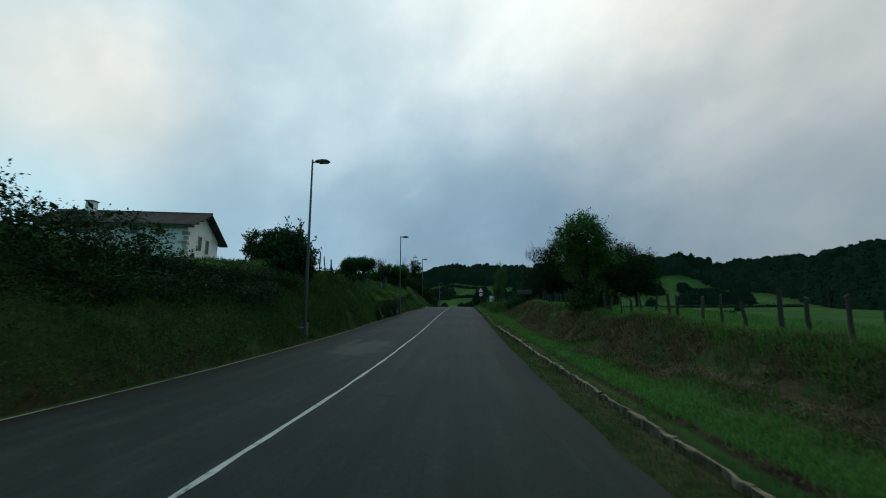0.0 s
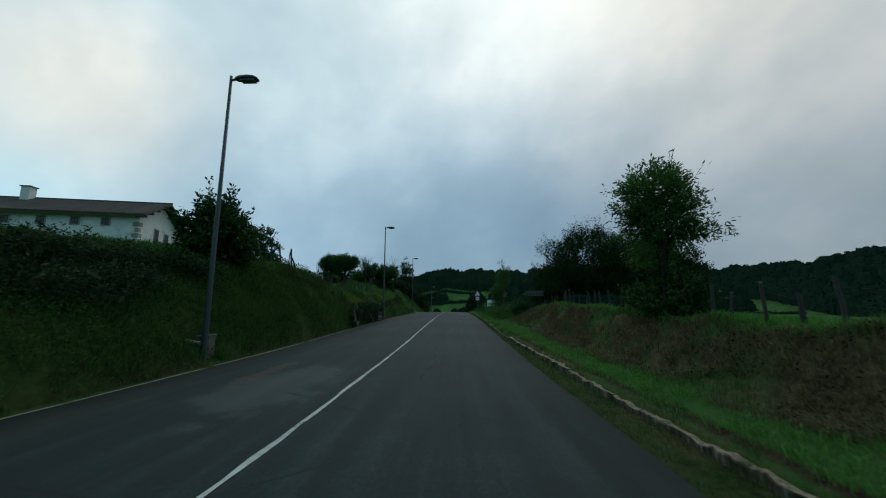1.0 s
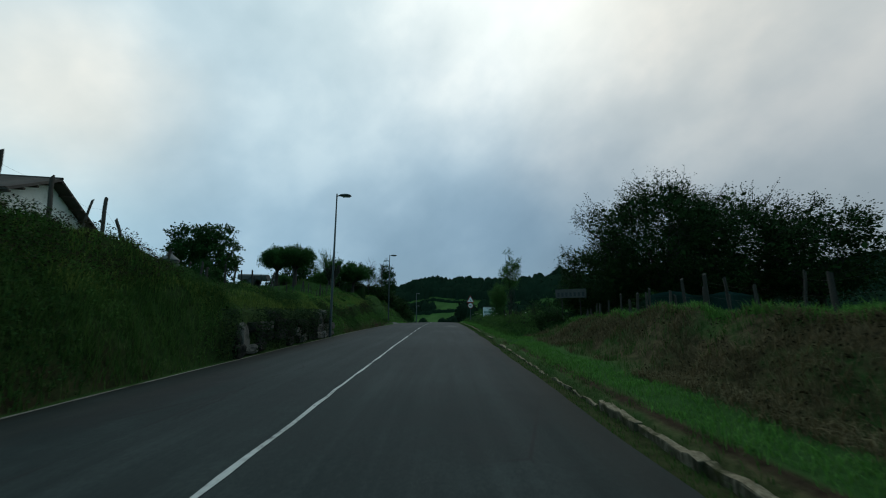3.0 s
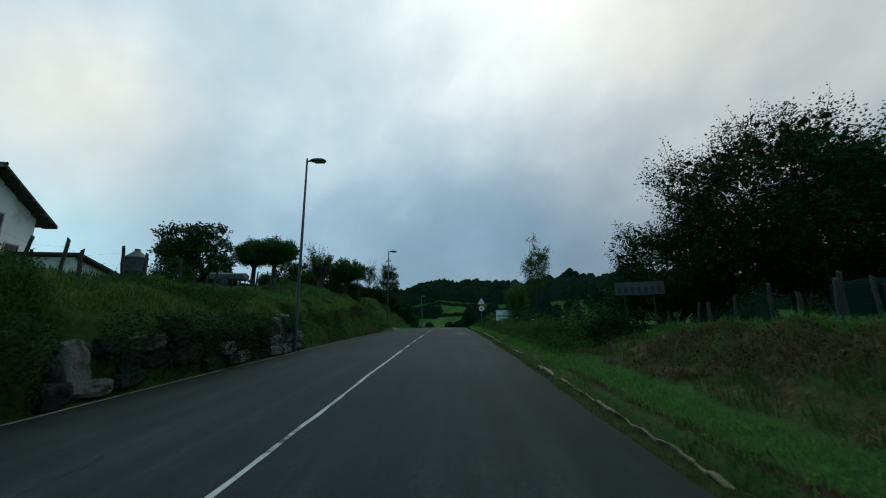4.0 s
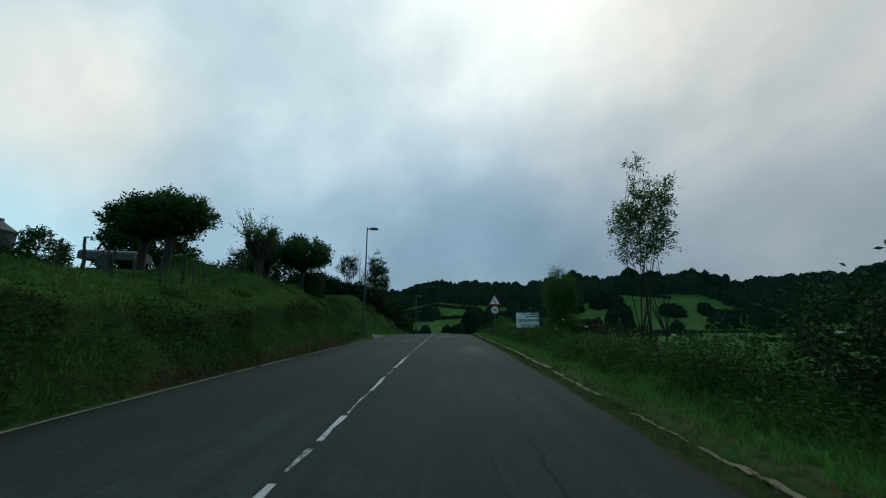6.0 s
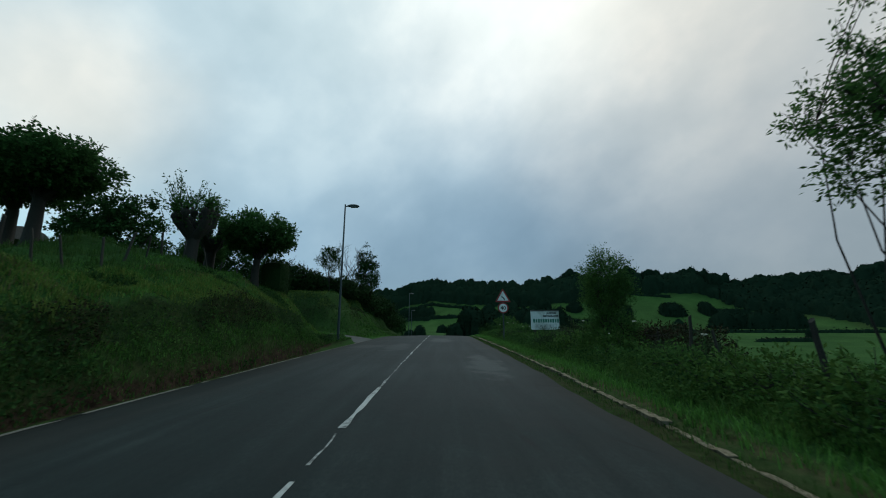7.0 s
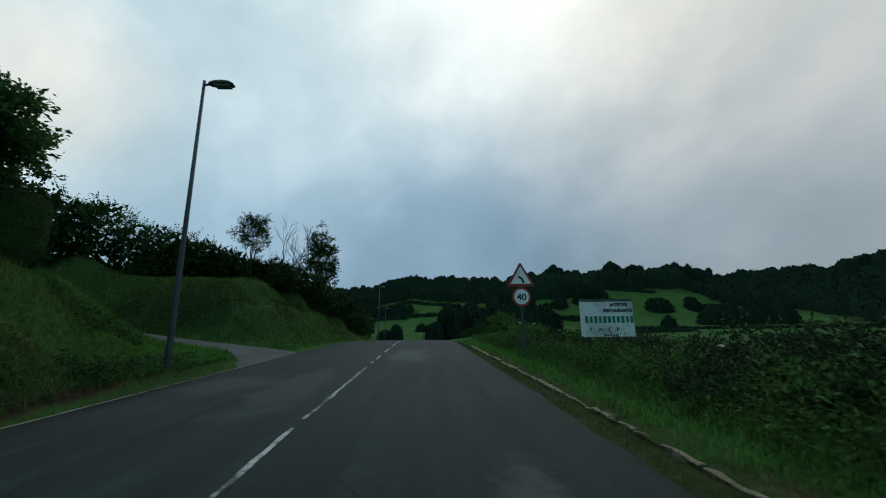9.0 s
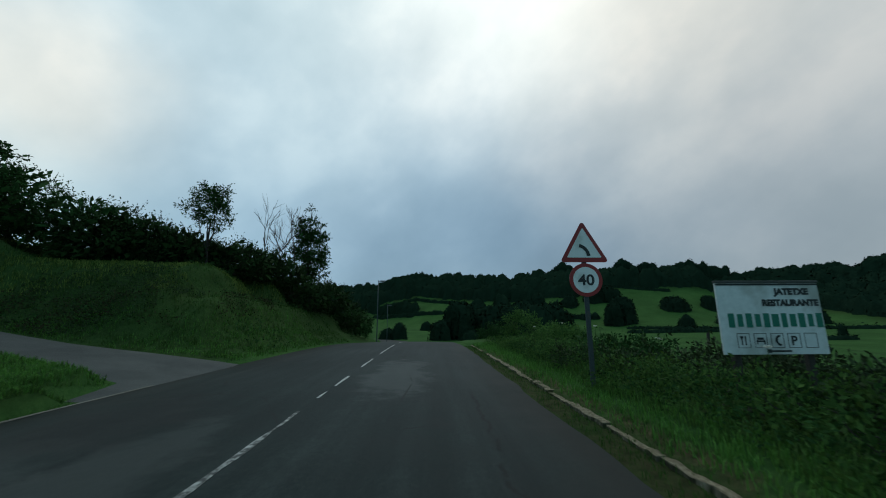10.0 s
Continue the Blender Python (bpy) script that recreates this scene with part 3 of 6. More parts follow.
def strip(name, x0, x1, y0, y1, mat_, lift, label, step=0.4, rag=0.012, seed=0):
    ys = spread([(y0, y1, step)])
    X = np.stack([x0 + bumps(ys, ys * 0 + seed, 0.35) * rag, x1 + bumps(ys, ys * 0 + seed + 50, 0.35) * rag], 1) + bend(ys)[:, None]
    Y = np.stack([ys, ys], 1)
    Z = np.interp(X - bend(Y), rx, rd) + road_z(Y) - .045 + lift
    return tagged(new(name, grid_mesh(name, X, Y, Z, mat_)), label, "road marking", kind="structure")


strip("road_marking", ROAD_M - .029, ROAD_M + .029, -20, 31.6, M_PAINT, .005, "worn white painted centre line on the asphalt", rag=.016)
for k, (y0, y1, hw) in enumerate(((31.8, 32.3, .045), (32.5, 33.4, .05), (33.5, 34.9, .032), (34.9, 36.3, .05), (36.6, 37.4, .022), (37.6, 40.0, .055), (40.0, 44.3, .03), (44.5, 47.2, .042),
                                  (47.6, 52.6, .055), (53.4, 53.9, .03), (54.4, 55.5, .05), (57.0, 58.9, .04), (60.5, 66.0, .04), (68.0, 72.0, .04))):
    hw *= .64 if y0 < 47 else .5
    strip("road_marking", ROAD_M - hw, ROAD_M + hw, y0, y1, M_PAINT_OLD if hw < .03 and y0 < 53 else M_PAINT, .005, "broken piece of worn white centre line", 0.2, 0.02, k * 7)
strip("road_edge_strip", ROAD_L + .01, ROAD_L + .10, -20, 55.0, M_CONCRETE, .006, "narrow pale concrete strip along the road edge", 0.3, .02, 3)

# side road that leaves to the left behind the bank
sa = spread([(-1.0, 34, 0.5)])
SA, SU = np.meshgrid(sa, np.linspace(0, 1, 9))
e_lo, e_hi = lane_edges(SA)
SC = e_lo + (e_hi - e_lo) * SU + np.where((SU > .9) | (SU < .1), bumps(SA, SU * 9, .6) * .07, 0)
SXX = np.minimum(-5.6 - .98 * SA + .2 * SC, ROAD_L + .1)
SYY = 56 + .2 * SA + .98 * SC
SZZ = road_z(SYY) + lane_rise(SA) + np.where((SU > .95) | (SU < .05), -.06, .0) - .038 * np.clip((3 - SA) / 2.5, 0, 1) - .002
tagged(new("side_road", grid_mesh("side_road", SXX.T, SYY.T, SZZ.T, M_SIDE)), "pale old side road leaving between grass banks", "road", kind="structure")


# ---- builders ----
def part(name, bm, mat_, parent=None, label="", smooth_faces=False):
    me = bpy.data.meshes.new(name)
    bm.to_mesh(me)
    bm.free()
    return part_mesh(name, me, mat_, parent, label, smooth_faces)


def part_mesh(name, me, mat_=None, parent=None, label="", smooth_faces=False):
    if mat_ is not None:
        me.materials.append(mat_)
    if smooth_faces:
        me.polygons.foreach_set("use_smooth", np.full(len(me.polygons), True, bool))
    ob = new(name, me)
    ob.parent = parent
    if label:
        tagged(ob, label)
    return ob


def thing(name, m_, label, category, group=""):
    e = new(name)
    e.empty_display_size = 0.2
    e.matrix_world = m_
    return tagged(e, label, category, group)


def box(bm, size, at=(0, 0, 0), rot=(0, 0, 0), bevel=0.0):
    r = bmesh.ops.create_cube(bm, size=1, matrix=pose(*at, *rot) @ Matrix.Diagonal((*size, 1)))
    if bevel:
        es = list({e for v in r["verts"] for e in v.link_edges})
        bmesh.ops.bevel(bm, geom=es, offset=bevel, segments=2, affect="EDGES", profile=0.6)
    return bm


def tubes(paths, sides=6):
    """One set of arrays for tubes along paths; each path is a list of (point, radius)."""
    V, Q = [], []
    for path in paths:
        pts = [Vector(p) for p, _ in path]
        start = len(V)
        for i, (p, (_, r)) in enumerate(zip(pts, path)):
            t = (pts[min(i + 1, len(pts) - 1)] - pts[max(i - 1, 0)])
            t = t.normalized() if t.length > 1e-6 else Vector((0, 0, 1))
            a = t.orthogonal().normalized() if i == 0 else (a - t * a.dot(t)).normalized()
            b = t.cross(a)
            for s in range(sides):
                an = 2 * math.pi * s / sides
                V.append(p + (a * math.cos(an) + b * math.sin(an)) * r)
        for i in range(len(pts) - 1):
            for s in range(sides):
                s2 = (s + 1) % sides
                o = start + i * sides
                Q.append((o + s, o + s2, o + sides + s2, o + sides + s))
    return np.array([tuple(v) for v in V], np.float32).reshape(-1, 3), np.array(Q, np.int32).reshape(-1, 4)


def leaf_mesh(name, pts, out, size, rng, mat_, droop=0.2, slim=0.45, spread_=0.8):
    """Many small folded leaves at pts, each pointing roughly along out."""
    nn = len(pts)
    d = out + rng.normal(0, spread_, (nn, 3))
    d[:, 2] -= droop
    d /= np.linalg.norm(d, axis=1)[:, None] + 1e-6
    s = np.cross(d, rng.normal(0, 1, (nn, 3)))
    s /= np.linalg.norm(s, axis=1)[:, None] + 1e-6
    up_ = np.cross(s, d)
    away = out / (np.linalg.norm(out, axis=1)[:, None] + 1e-6)
    flip = np.where((up_ * away).sum(1) < 0, -1.0, 1.0)[:, None]
    s, up_ = s * flip, up_ * flip
    L = (size * rng.uniform(.65, 1.35, nn))[:, None]
    W = L * slim
    v0 = pts
    v1 = pts + d * L * .5 + s * W * .5 + up_ * W * .15
    v2 = pts + d * L
    v3 = pts + d * L * .5 - s * W * .5 + up_ * W * .15
    V = np.stack([v0, v1, v2, v3], 1).reshape(-1, 3)
    me = mesh_from(name, V, np.arange(nn * 4).reshape(-1, 4), mat_, True)
    soft_ = up_ * .55 + away * .75
    soft_ /= np.linalg.norm(soft_, axis=1)[:, None] + 1e-6
    me.normals_split_custom_set_from_vertices(np.repeat(soft_, 4, 0))
    return me


def crown_clumps(rng, n_, c, radii, lump=0.3, hollow=0.5, floor=None, seed=0.0):
    d = rng.normal(0, 1, (n_, 3))
    d /= np.linalg.norm(d, axis=1)[:, None]
    k = 1 + lump * np.array([noise.noise(Vector(tuple(v * 1.9 + seed))) for v in d])
    rad = hollow + (1 - hollow) * rng.uniform(0, 1, n_) ** 0.6
    p_ = d * (k * rad)[:, None] * np.array(radii)
    if floor is not None:
        low = p_[:, 2] < floor
        p_[low, 2] = floor + rng.normal(0, .06, low.sum()) * radii[2]
    return np.array(c) + p_, d


def tree(name, label, x, y, height, radii, centre_z, trunk_r, leaf, seed, n_clump=150, per=45, size=.09, clump_r=.26, lump=.35, hollow=.45,
         floor=None, limbs=7, bark=None, fork=.35, stems=1, group="", spikes=0, spike_len=.6, slim=.45, lean=(0, 0), z=None, droop=.2, core=0, core_size=.25):
    """A tree: trunk with tapering limbs and twigs, and a crown of single leaves in clumps."""
    rng = np.random.RandomState(seed)
    z0 = float(land(x, y)) - .08 if z is None else z
    e = thing(name, pose(x, y, z0), label, "tree" if trunk_r > .035 else "shrub", group)
    C, D = crown_clumps(rng, n_clump, (lean[0], lean[1], centre_z), radii, lump, hollow, floor, seed * 1.7)
    paths = []
    top = Vector((lean[0] * .5, lean[1] * .5, max(centre_z * fork, .2)))
    forks = []
    for s_ in range(stems):
        b = Vector((rng.normal(0, .12) * (stems > 1), rng.normal(0, .12) * (stems > 1), 0))
        t_ = top + Vector((rng.normal(0, .3), rng.normal(0, .3), 0)) * (stems > 1)
        r_ = trunk_r * (1 if stems == 1 else .6)
        midp = (b + t_) / 2 + Vector((rng.normal(0, .05), rng.normal(0, .05), 0)) * height * .15
        paths.append([(b - Vector((0, 0, .15)), r_ * 1.5), (b + Vector((0, 0, .12)), r_ * 1.12), (midp, r_), (t_, r_ * .85)])
        forks.append((t_, r_))
    ends = []
    for i in range(limbs):
        t_, r_ = forks[i % stems]
        tgt = Vector(tuple(C[rng.randint(len(C))]))
        tgt = t_ + (tgt - t_) * rng.uniform(.75, 1.0)
        q = t_ + (tgt - t_) * .45 + Vector((rng.normal(0, .08), rng.normal(0, .08), abs(rng.normal(0, .1)))) * height * .3
        paths.append([(t_ - Vector((0, 0, .05)), r_ * .62), (q, r_ * .38), (tgt, max(r_ * .12, .006))])
        ends += [(q, r_ * .3), (t_ + (tgt - t_) * .75, r_ * .2), (tgt, r_ * .12)]
    EP = np.array([tuple(p_) for p_, _ in ends])
    for c_ in C:
        j = int(np.argmin(np.linalg.norm(EP - c_, axis=1)))
        p_, r_ = ends[j]
        c_ = Vector(tuple(c_))
        h_ = p_ + (c_ - p_) * .5 + Vector((rng.normal(0, .06), rng.normal(0, .06), rng.normal(0, .06)))
        paths.append([(p_, max(min(r_ * .5, .03), .006)), (h_, .007), (c_, .004)])
    per = int(per * 1.35)
    size = size * 1.3
    # leaves sit along short sprays that fan out of each clump
    fans = 7
    tw = D[:, None, :] * .5 + rng.normal(0, .75, (len(C), fans, 3)) + np.array([0, 0, .15])
    tw /= np.linalg.norm(tw, axis=2)[..., None]
    along = rng.uniform(.1, 1, (len(C), fans, max(per // fans, 1), 1)) * clump_r * 1.75
    pts = (C[:, None, None, :] + tw[:, :, None, :] * along).reshape(-1, 3)
    out = np.repeat(tw.reshape(-1, 3), max(per // fans, 1), 0)
    pts = pts + rng.normal(0, .22, pts.shape) * clump_r
    if spikes:
        # upright or outward shoots that break the outline
        S, O = [], []
        for i in rng.choice(len(C), spikes):
            d_ = Vector(tuple(D[i])) + Vector((rng.normal(0, .3), rng.normal(0, .3), .9))
            if D[i][2] < -.15:
                continue
            d_.normalize()
            l_ = spike_len * rng.uniform(.5, 1.3)
            c_ = Vector(tuple(C[i]))
            paths.append([(c_, .008), (c_ + d_ * l_ * .5 + Vector((rng.normal(0, .03), 0, 0)), .006), (c_ + d_ * l_, .003)])
            for u in np.linspace(.15, 1.0, 14):
                S.append(tuple(c_ + d_ * l_ * u))
                O.append(tuple(d_))
        S, O = np.array(S).reshape(-1, 3), np.array(O).reshape(-1, 3)
        pts = np.concatenate([pts, S + rng.normal(0, .035, S.shape)])
        out = np.concatenate([out, O])
    size = np.full(len(pts), size)
    if core:
        # dense inner foliage that closes the crown
        d_ = rng.normal(0, 1, (core, 3))
        d_ /= np.linalg.norm(d_, axis=1)[:, None]
        k_ = (1 + lump * np.array([noise.noise(Vector(tuple(v * 1.9 + seed * 1.7))) for v in d_])) * rng.uniform(.35, 1, core) ** .5 * .93
        q_ = d_ * k_[:, None] * np.array(radii)
        if floor is not None:
            q_[:, 2] = np.maximum(q_[:, 2], floor + rng.uniform(0, .3, core) * radii[2])
        pts = np.concatenate([pts, np.array((lean[0], lean[1], centre_z)) + q_])
        out = np.concatenate([out, d_])
        size = np.concatenate([size, np.full(core, core_size)])
    thick = [p_ for p_ in paths if p_[0][1] > .02]
    V, Q = tubes(thick, 6)
    V2, Q2 = tubes([p_ for p_ in paths if p_[0][1] <= .02], 3)
    part_mesh("trunk", mesh_from("trunk", np.concatenate([V, V2]), np.concatenate([Q, Q2 + len(V)]), bark or M_BARK, True), None, e, "")
    part_mesh("crown", leaf_mesh("crown", pts, out, size, rng, leaf, droop, slim), None, e, "")
    return e


def bush(name, label, x, y, radii, leaf, seed, n_clump=60, per=50, size=.07, clump_r=.2, group="", spikes=20, spike_len=.5, z=None, core=0, core_size=.25):
    return tree(name, label, x, y, radii[2] * 2, radii, radii[2] * .75, .025, leaf, seed, n_clump, per, size, clump_r, .35, .5,
                -.55 * radii[2], 6, None, .25, 2, group, spikes, spike_len, z=z, core=core, core_size=core_size)


def blades(name, x, y, height, width, rng, mat_, label, category="grass", lean_=.35, z=None, parent=None, per=5, spread_=.06):
    """Tufts of grass at x, y on the land; each blade bends once."""
    nn = len(x)
    z = land(x, y) if z is None else z
    X = np.repeat(np.stack([x, y, z], 1), per, 0)
    X[:, :2] += rng.normal(0, spread_, (nn * per, 2))
    X[:, 2] = land(X[:, 0], X[:, 1]) - .02
    h = (np.repeat(np.broadcast_to(height, nn), per) * rng.uniform(.5, 1.25, nn * per))[:, None]
    an = rng.uniform(0, 2 * np.pi, nn * per)
    d = np.stack([np.cos(an), np.sin(an), np.zeros_like(an)], 1)
    s = np.stack([-np.sin(an), np.cos(an), np.zeros_like(an)], 1) * width / 2
    b_ = rng.uniform(.1, 1, nn * per)[:, None] * lean_
    upv = np.array([0, 0, 1.0])
    m1 = X + upv * h * .6 + d * h * b_ * .35
    m2 = X + upv * h * (1 - .3 * b_) + d * h * b_
    V = np.stack([X - s, X + s, m1 + s * .8, m1 - s * .8, m2], 1).reshape(-1, 3)
    base_ = np.arange(nn * per)[:, None] * 5
    tri_ = np.concatenate([base_ + [0, 1, 2], base_ + [0, 2, 3], base_ + [3, 2, 4]], 0)
    ob = new(name, mesh_from(name, V, tri_, mat_))
    return tagged(ob, label, category, kind="stuff")


# ---- street lamps ----
def street_lamp(x, y, h):
    e = thing("street_lamp", pose(x, y, float(road_z(y)) - .05), "tall grey steel street lamp with one flat dark head", "street lamp", "lamps along the road")
    V, Q = tubes([[((0, 0, -.3), .066), ((0, 0, .9), .063), ((0, 0, h * .5), .049), ((0, 0, h + .12), .034), ((0, 0, h + .121), .002)]], 12)
    part_mesh("pole", mesh_from("pole", V, Q, M_STEEL, True), None, e)
    bm = box(bmesh.new(), (.26, .26, .03), (0, 0, .02), bevel=.006)
    part("base_plate", bm, M_STEEL, e)
    bm = box(bmesh.new(), (.075, .02, .26), (0, -.064, .75), bevel=.008)
    part("access_door", bm, M_STEEL, e)
    V, Q = tubes([[((0, 0, h), .03), ((.08, 0, h + .015), .028), ((.16, 0, h + .02), .028)]], 8)
    part_mesh("arm", mesh_from("arm", V, Q, M_STEEL, True), None, e)
    bm = bmesh.new()
    secs = []
    for u, wy, zt, zb in ((.10, .035, .045, -.005), (.16, .085, .075, -.03), (.28, .125, .10, -.045), (.45, .14, .105, -.05), (.60, .13, .085, -.05), (.70, .085, .03, -.045), (.715, .06, .0, -.04)):
        ring = []
        for s in range(12):
            a = 2 * math.pi * s / 12
            cz, sz = math.sin(a), math.cos(a)
            ring.append(bm.verts.new((u, wy * sz, h + .02 + (zt * cz if cz > 0 else -zb * cz))))
        secs.append(ring)
    for a, b in zip(secs, secs[1:]):
        for s in range(12):
            bm.faces.new((a[s], a[(s + 1) % 12], b[(s + 1) % 12], b[s]))
    bm.faces.new(secs[0][::-1])
    bm.faces.new(secs[-1])
    head = part("lamp_head", bm, M_HEAD, e, "dark flat luminaire housing", True)
    bm = box(bmesh.new(), (.36, .19, .025), (.46, 0, h - .032), bevel=.01)
    part("lens", bm, M_LENS, head, "pale glass lens")
    return e


lamp = street_lamp(-5.98, 13.48, 6.98)
for x, y, rz in ((-5.62, 31.95, 2), (-5.78, 50.9, -1), (-5.75, 87, 3), (-7.5, 112, 6)):
    copy_thing(lamp, pose(x, y, float(road_z(y)) - .15 if y < 60 else float(road_z(y)) - .4, 0, 0, rz))

# ---- road signs ----
def disc(r, depth, z0=0.0, seg=40):
    bm = bmesh.new()
    bmesh.ops.create_cone(bm, cap_ends=True, segments=seg, radius1=r, radius2=r, depth=depth, matrix=pose(0, 0, z0, 90, 0, 0))
    return bm


def rounded_triangle(side, r, depth, at):
    """Upright plate in the x-z plane, facing -y."""
    bm = bmesh.new()
    h = side * math.sqrt(3) / 2
    cs = [(-side / 2 + r * math.sqrt(3), r), (side / 2 - r * math.sqrt(3), r), (0, h - 2 * r)]
    ring = []
    for (cx, cz), a0 in zip(cs, (150, 270, 30)):
        for k_ in range(7):
            a = radians(a0 + 120 * k_ / 6)
            ring.append((cx + r * math.cos(a), cz + r * math.sin(a)))
    f_ = bm.faces.new([bm.verts.new((px + at[0], at[1], pz + at[2])) for px, pz in ring])
    ex = bmesh.ops.extrude_face_region(bm, geom=[f_])
    bmesh.ops.translate(bm, vec=(0, depth, 0), verts=[v for v in ex["geom"] if isinstance(v, bmesh.types.BMVert)])
    bmesh.ops.recalc_face_normals(bm, faces=bm.faces)
    return bm


def lettering(name, body, size, at, mat_, parent, width=None, bold=0.0):
    cu = bpy.data.curves.new("text", "FONT")
    cu.body, cu.size, cu.extrude, cu.offset, cu.align_x = body, size, .0015, bold, "CENTER"
    ob = bpy.data.objects.new("text", cu)
    scene.collection.objects.link(ob)
    bpy.context.view_layer.update()
    me = bpy.data.meshes.new_from_object(ob.evaluated_get(bpy.context.evaluated_depsgraph_get()))
    bpy.data.objects.remove(ob)
    me.materials.clear()
    xs = [v.co.x for v in me.vertices]
    k_ = width / (max(xs) - min(xs)) if width else 1
    c_ = (max(xs) + min(xs)) / 2
    for v in me.vertices:
        v.co = Vector(((v.co.x - c_) * k_ + at[0], at[1] - v.co.z, v.co.y + at[2]))
    return part_mesh(name, me, mat_, parent)


def plate(bm, cx, cz, w_, h_, y, d=.003):
    return box(bm, (w_, d, h_), (cx, y, cz))


sx_, sy_ = 2.58, 53.9
sz_ = float(road_z(sy_))
sign = thing("road_sign", pose(sx_, sy_, sz_), "red warning triangle over round speed limit sign on grey post", "road sign")
post_h = 2.86
bm = box(bmesh.new(), (.08, .04, post_h + .3), (0, .03, post_h / 2 - .15), bevel=.008)
part("post", bm, M_STEEL, sign)
tri_ = part("warning_triangle", rounded_triangle(.90, .042, .012, (0, -.01, 2.18)), M_RED, sign, "red bordered warning triangle")
part("triangle_face", rounded_triangle(.645, .012, .004, (0, -.0145, 2.265)), M_WHITE, tri_, "white face")
bm = bmesh.new()
lo, hi = [], []
for k_ in range(13):
    a = radians(2 + 76 * k_ / 12)
    cx, cz, R, wd = -.125, 2.285, .205, .032
    if k_ == 12:
        wd = .036
    lo.append(bm.verts.new((cx + (R - wd) * math.cos(a), -.0165, cz + (R - wd) * math.sin(a))))
    hi.append(bm.verts.new((cx + (R + wd) * math.cos(a), -.0165, cz + (R + wd) * math.sin(a))))
for i in range(12):
    bm.faces.new((lo[i], hi[i], hi[i + 1], lo[i + 1]))
part("bend_symbol", bm, M_BLACK, tri_, "black left bend symbol")
disc_ = part("speed_disc", disc(.30, .012), M_RED, sign, "red bordered round plate")
disc_.location = (0, -.004, 1.86)
face_ = part("disc_face", disc(.233, .006), M_WHITE, disc_, "white face")
face_.location = (0, -.006, 0)
t_ = lettering("numerals", "40", .27, (0, -.0105, -.093), M_BLACK, disc_, .30, .006)
for zz in (1.72, 2.0, 2.25, 2.6):
    bm = box(bmesh.new(), (.16, .03, .04), (0, .012, zz), bevel=.004)
    part("clamp", bm, M_STEEL, sign)
bm = box(bmesh.new(), (.03, .004, .13), (0, .008, 1.24))
part("sticker", bm, M_OLDBOARD, sign, "small faded sticker")

# ---- restaurant board: white panel, dark cap, green name shown as bars ----
bz = float(road_z(52.4))
board = thing("advertising_board", pose(4.49, 52.44, bz, 0, 0, -1.0), "weathered white roadside restaurant board with green and black lettering", "sign board")
bm = box(bmesh.new(), (1.46, .03, .97), (0, 0, 1.175), bevel=.004)
part("panel", bm, M_BOARD, board)
bm = box(bmesh.new(), (1.47, .06, .035), (0, 0, 1.675), bevel=.006)
part("cap", bm, M_OLDBOARD, board, "grey weathered cap rail")
bm = box(bmesh.new(), (1.455, .004, .022), (0, -.018, 1.638))
part("band", bm, M_BLACK, board, "dark line under the cap")
for px in (-.52, .5):
    bm = box(bmesh.new(), (.09, .07, 1.75), (px, .055, .75), bevel=.012)
    part("post", bm, M_POST, board)
lettering("lettering", "JATETXE", .115, (.33, -.0185, 1.50), M_BLACK, board, .50, .007)
lettering("lettering", "RESTAURANTE", .115, (.30, -.0185, 1.345), M_BLACK, board, .80, .007)
for i, wd in enumerate((.085, .075, .085, .075, .085, .1, .075, .085, .09, .075, .085)):
    bm = plate(bmesh.new(), -.57 + i * .124, 1.145, wd, .19 - .02 * (i % 2), -.0165)
    part("name_bar", bm, M_GREEN, board, "green painted bar of the name")
for i in range(5):
    cx = -.44 + i * .235
    bm = bmesh.new()
    for dx, dz, w_, h_ in ((0, .095, .17, .007), (0, -.095, .17, .007), (-.085, 0, .007, .19), (.085, 0, .007, .19)):
        plate(bm, cx + dx, .875 + dz, w_, h_, -.0165)
    fr = part("pictogram_frame", bm, M_OLDBOARD, board, "thin outlined square")
    bm = bmesh.new()
    if i == 0:
        plate(bm, cx - .025, .875, .016, .12, -.0165)
        plate(bm, cx + .025, .875, .016, .12, -.0165)
        plate(bm, cx - .025, .92, .045, .03, -.0165)
    elif i == 1:
        plate(bm, cx, .865, .12, .02, -.0165)
        plate(bm, cx, .90, .09, .03, -.0165)
        plate(bm, cx - .05, .855, .015, .06, -.0165)
        plate(bm, cx + .05, .855, .015, .06, -.0165)
    elif i == 2:
        for k_ in range(7):
            a = radians(110 + 140 * k_ / 6)
            plate(bm, cx + .05 + .065 * math.cos(a), .875 + .062 * math.sin(a), .032, .026, -.0165)
    else:
        bm.free()
        bm = None
    if bm:
        part("pictogram", bm, M_BLACK, fr, "dark pictogram")
    if i == 3:
        lettering("pictogram", "P", .17, (cx, -.0185, .815), M_BLACK, fr, None, .004)
bm = plate(bmesh.new(), .06, .735, .28, .022, -.0165)
plate(bm, -.10, .735, .05, .045, -.0165)
part("arrow", bm, M_BLACK, board, "black arrow bar")

# ---- old name board under the hawthorns; its writing as bars ----
old = thing("name_board", pose(5.0, 29.7, float(land(5.0, 29.7)), 0, 0, -28), "weathered grey wooden name board on a dark post", "sign board")
bm = box(bmesh.new(), (1.22, .03, .36), (-.04, 0, 1.46), bevel=.004)
part("board", bm, M_OLDBOARD, old)
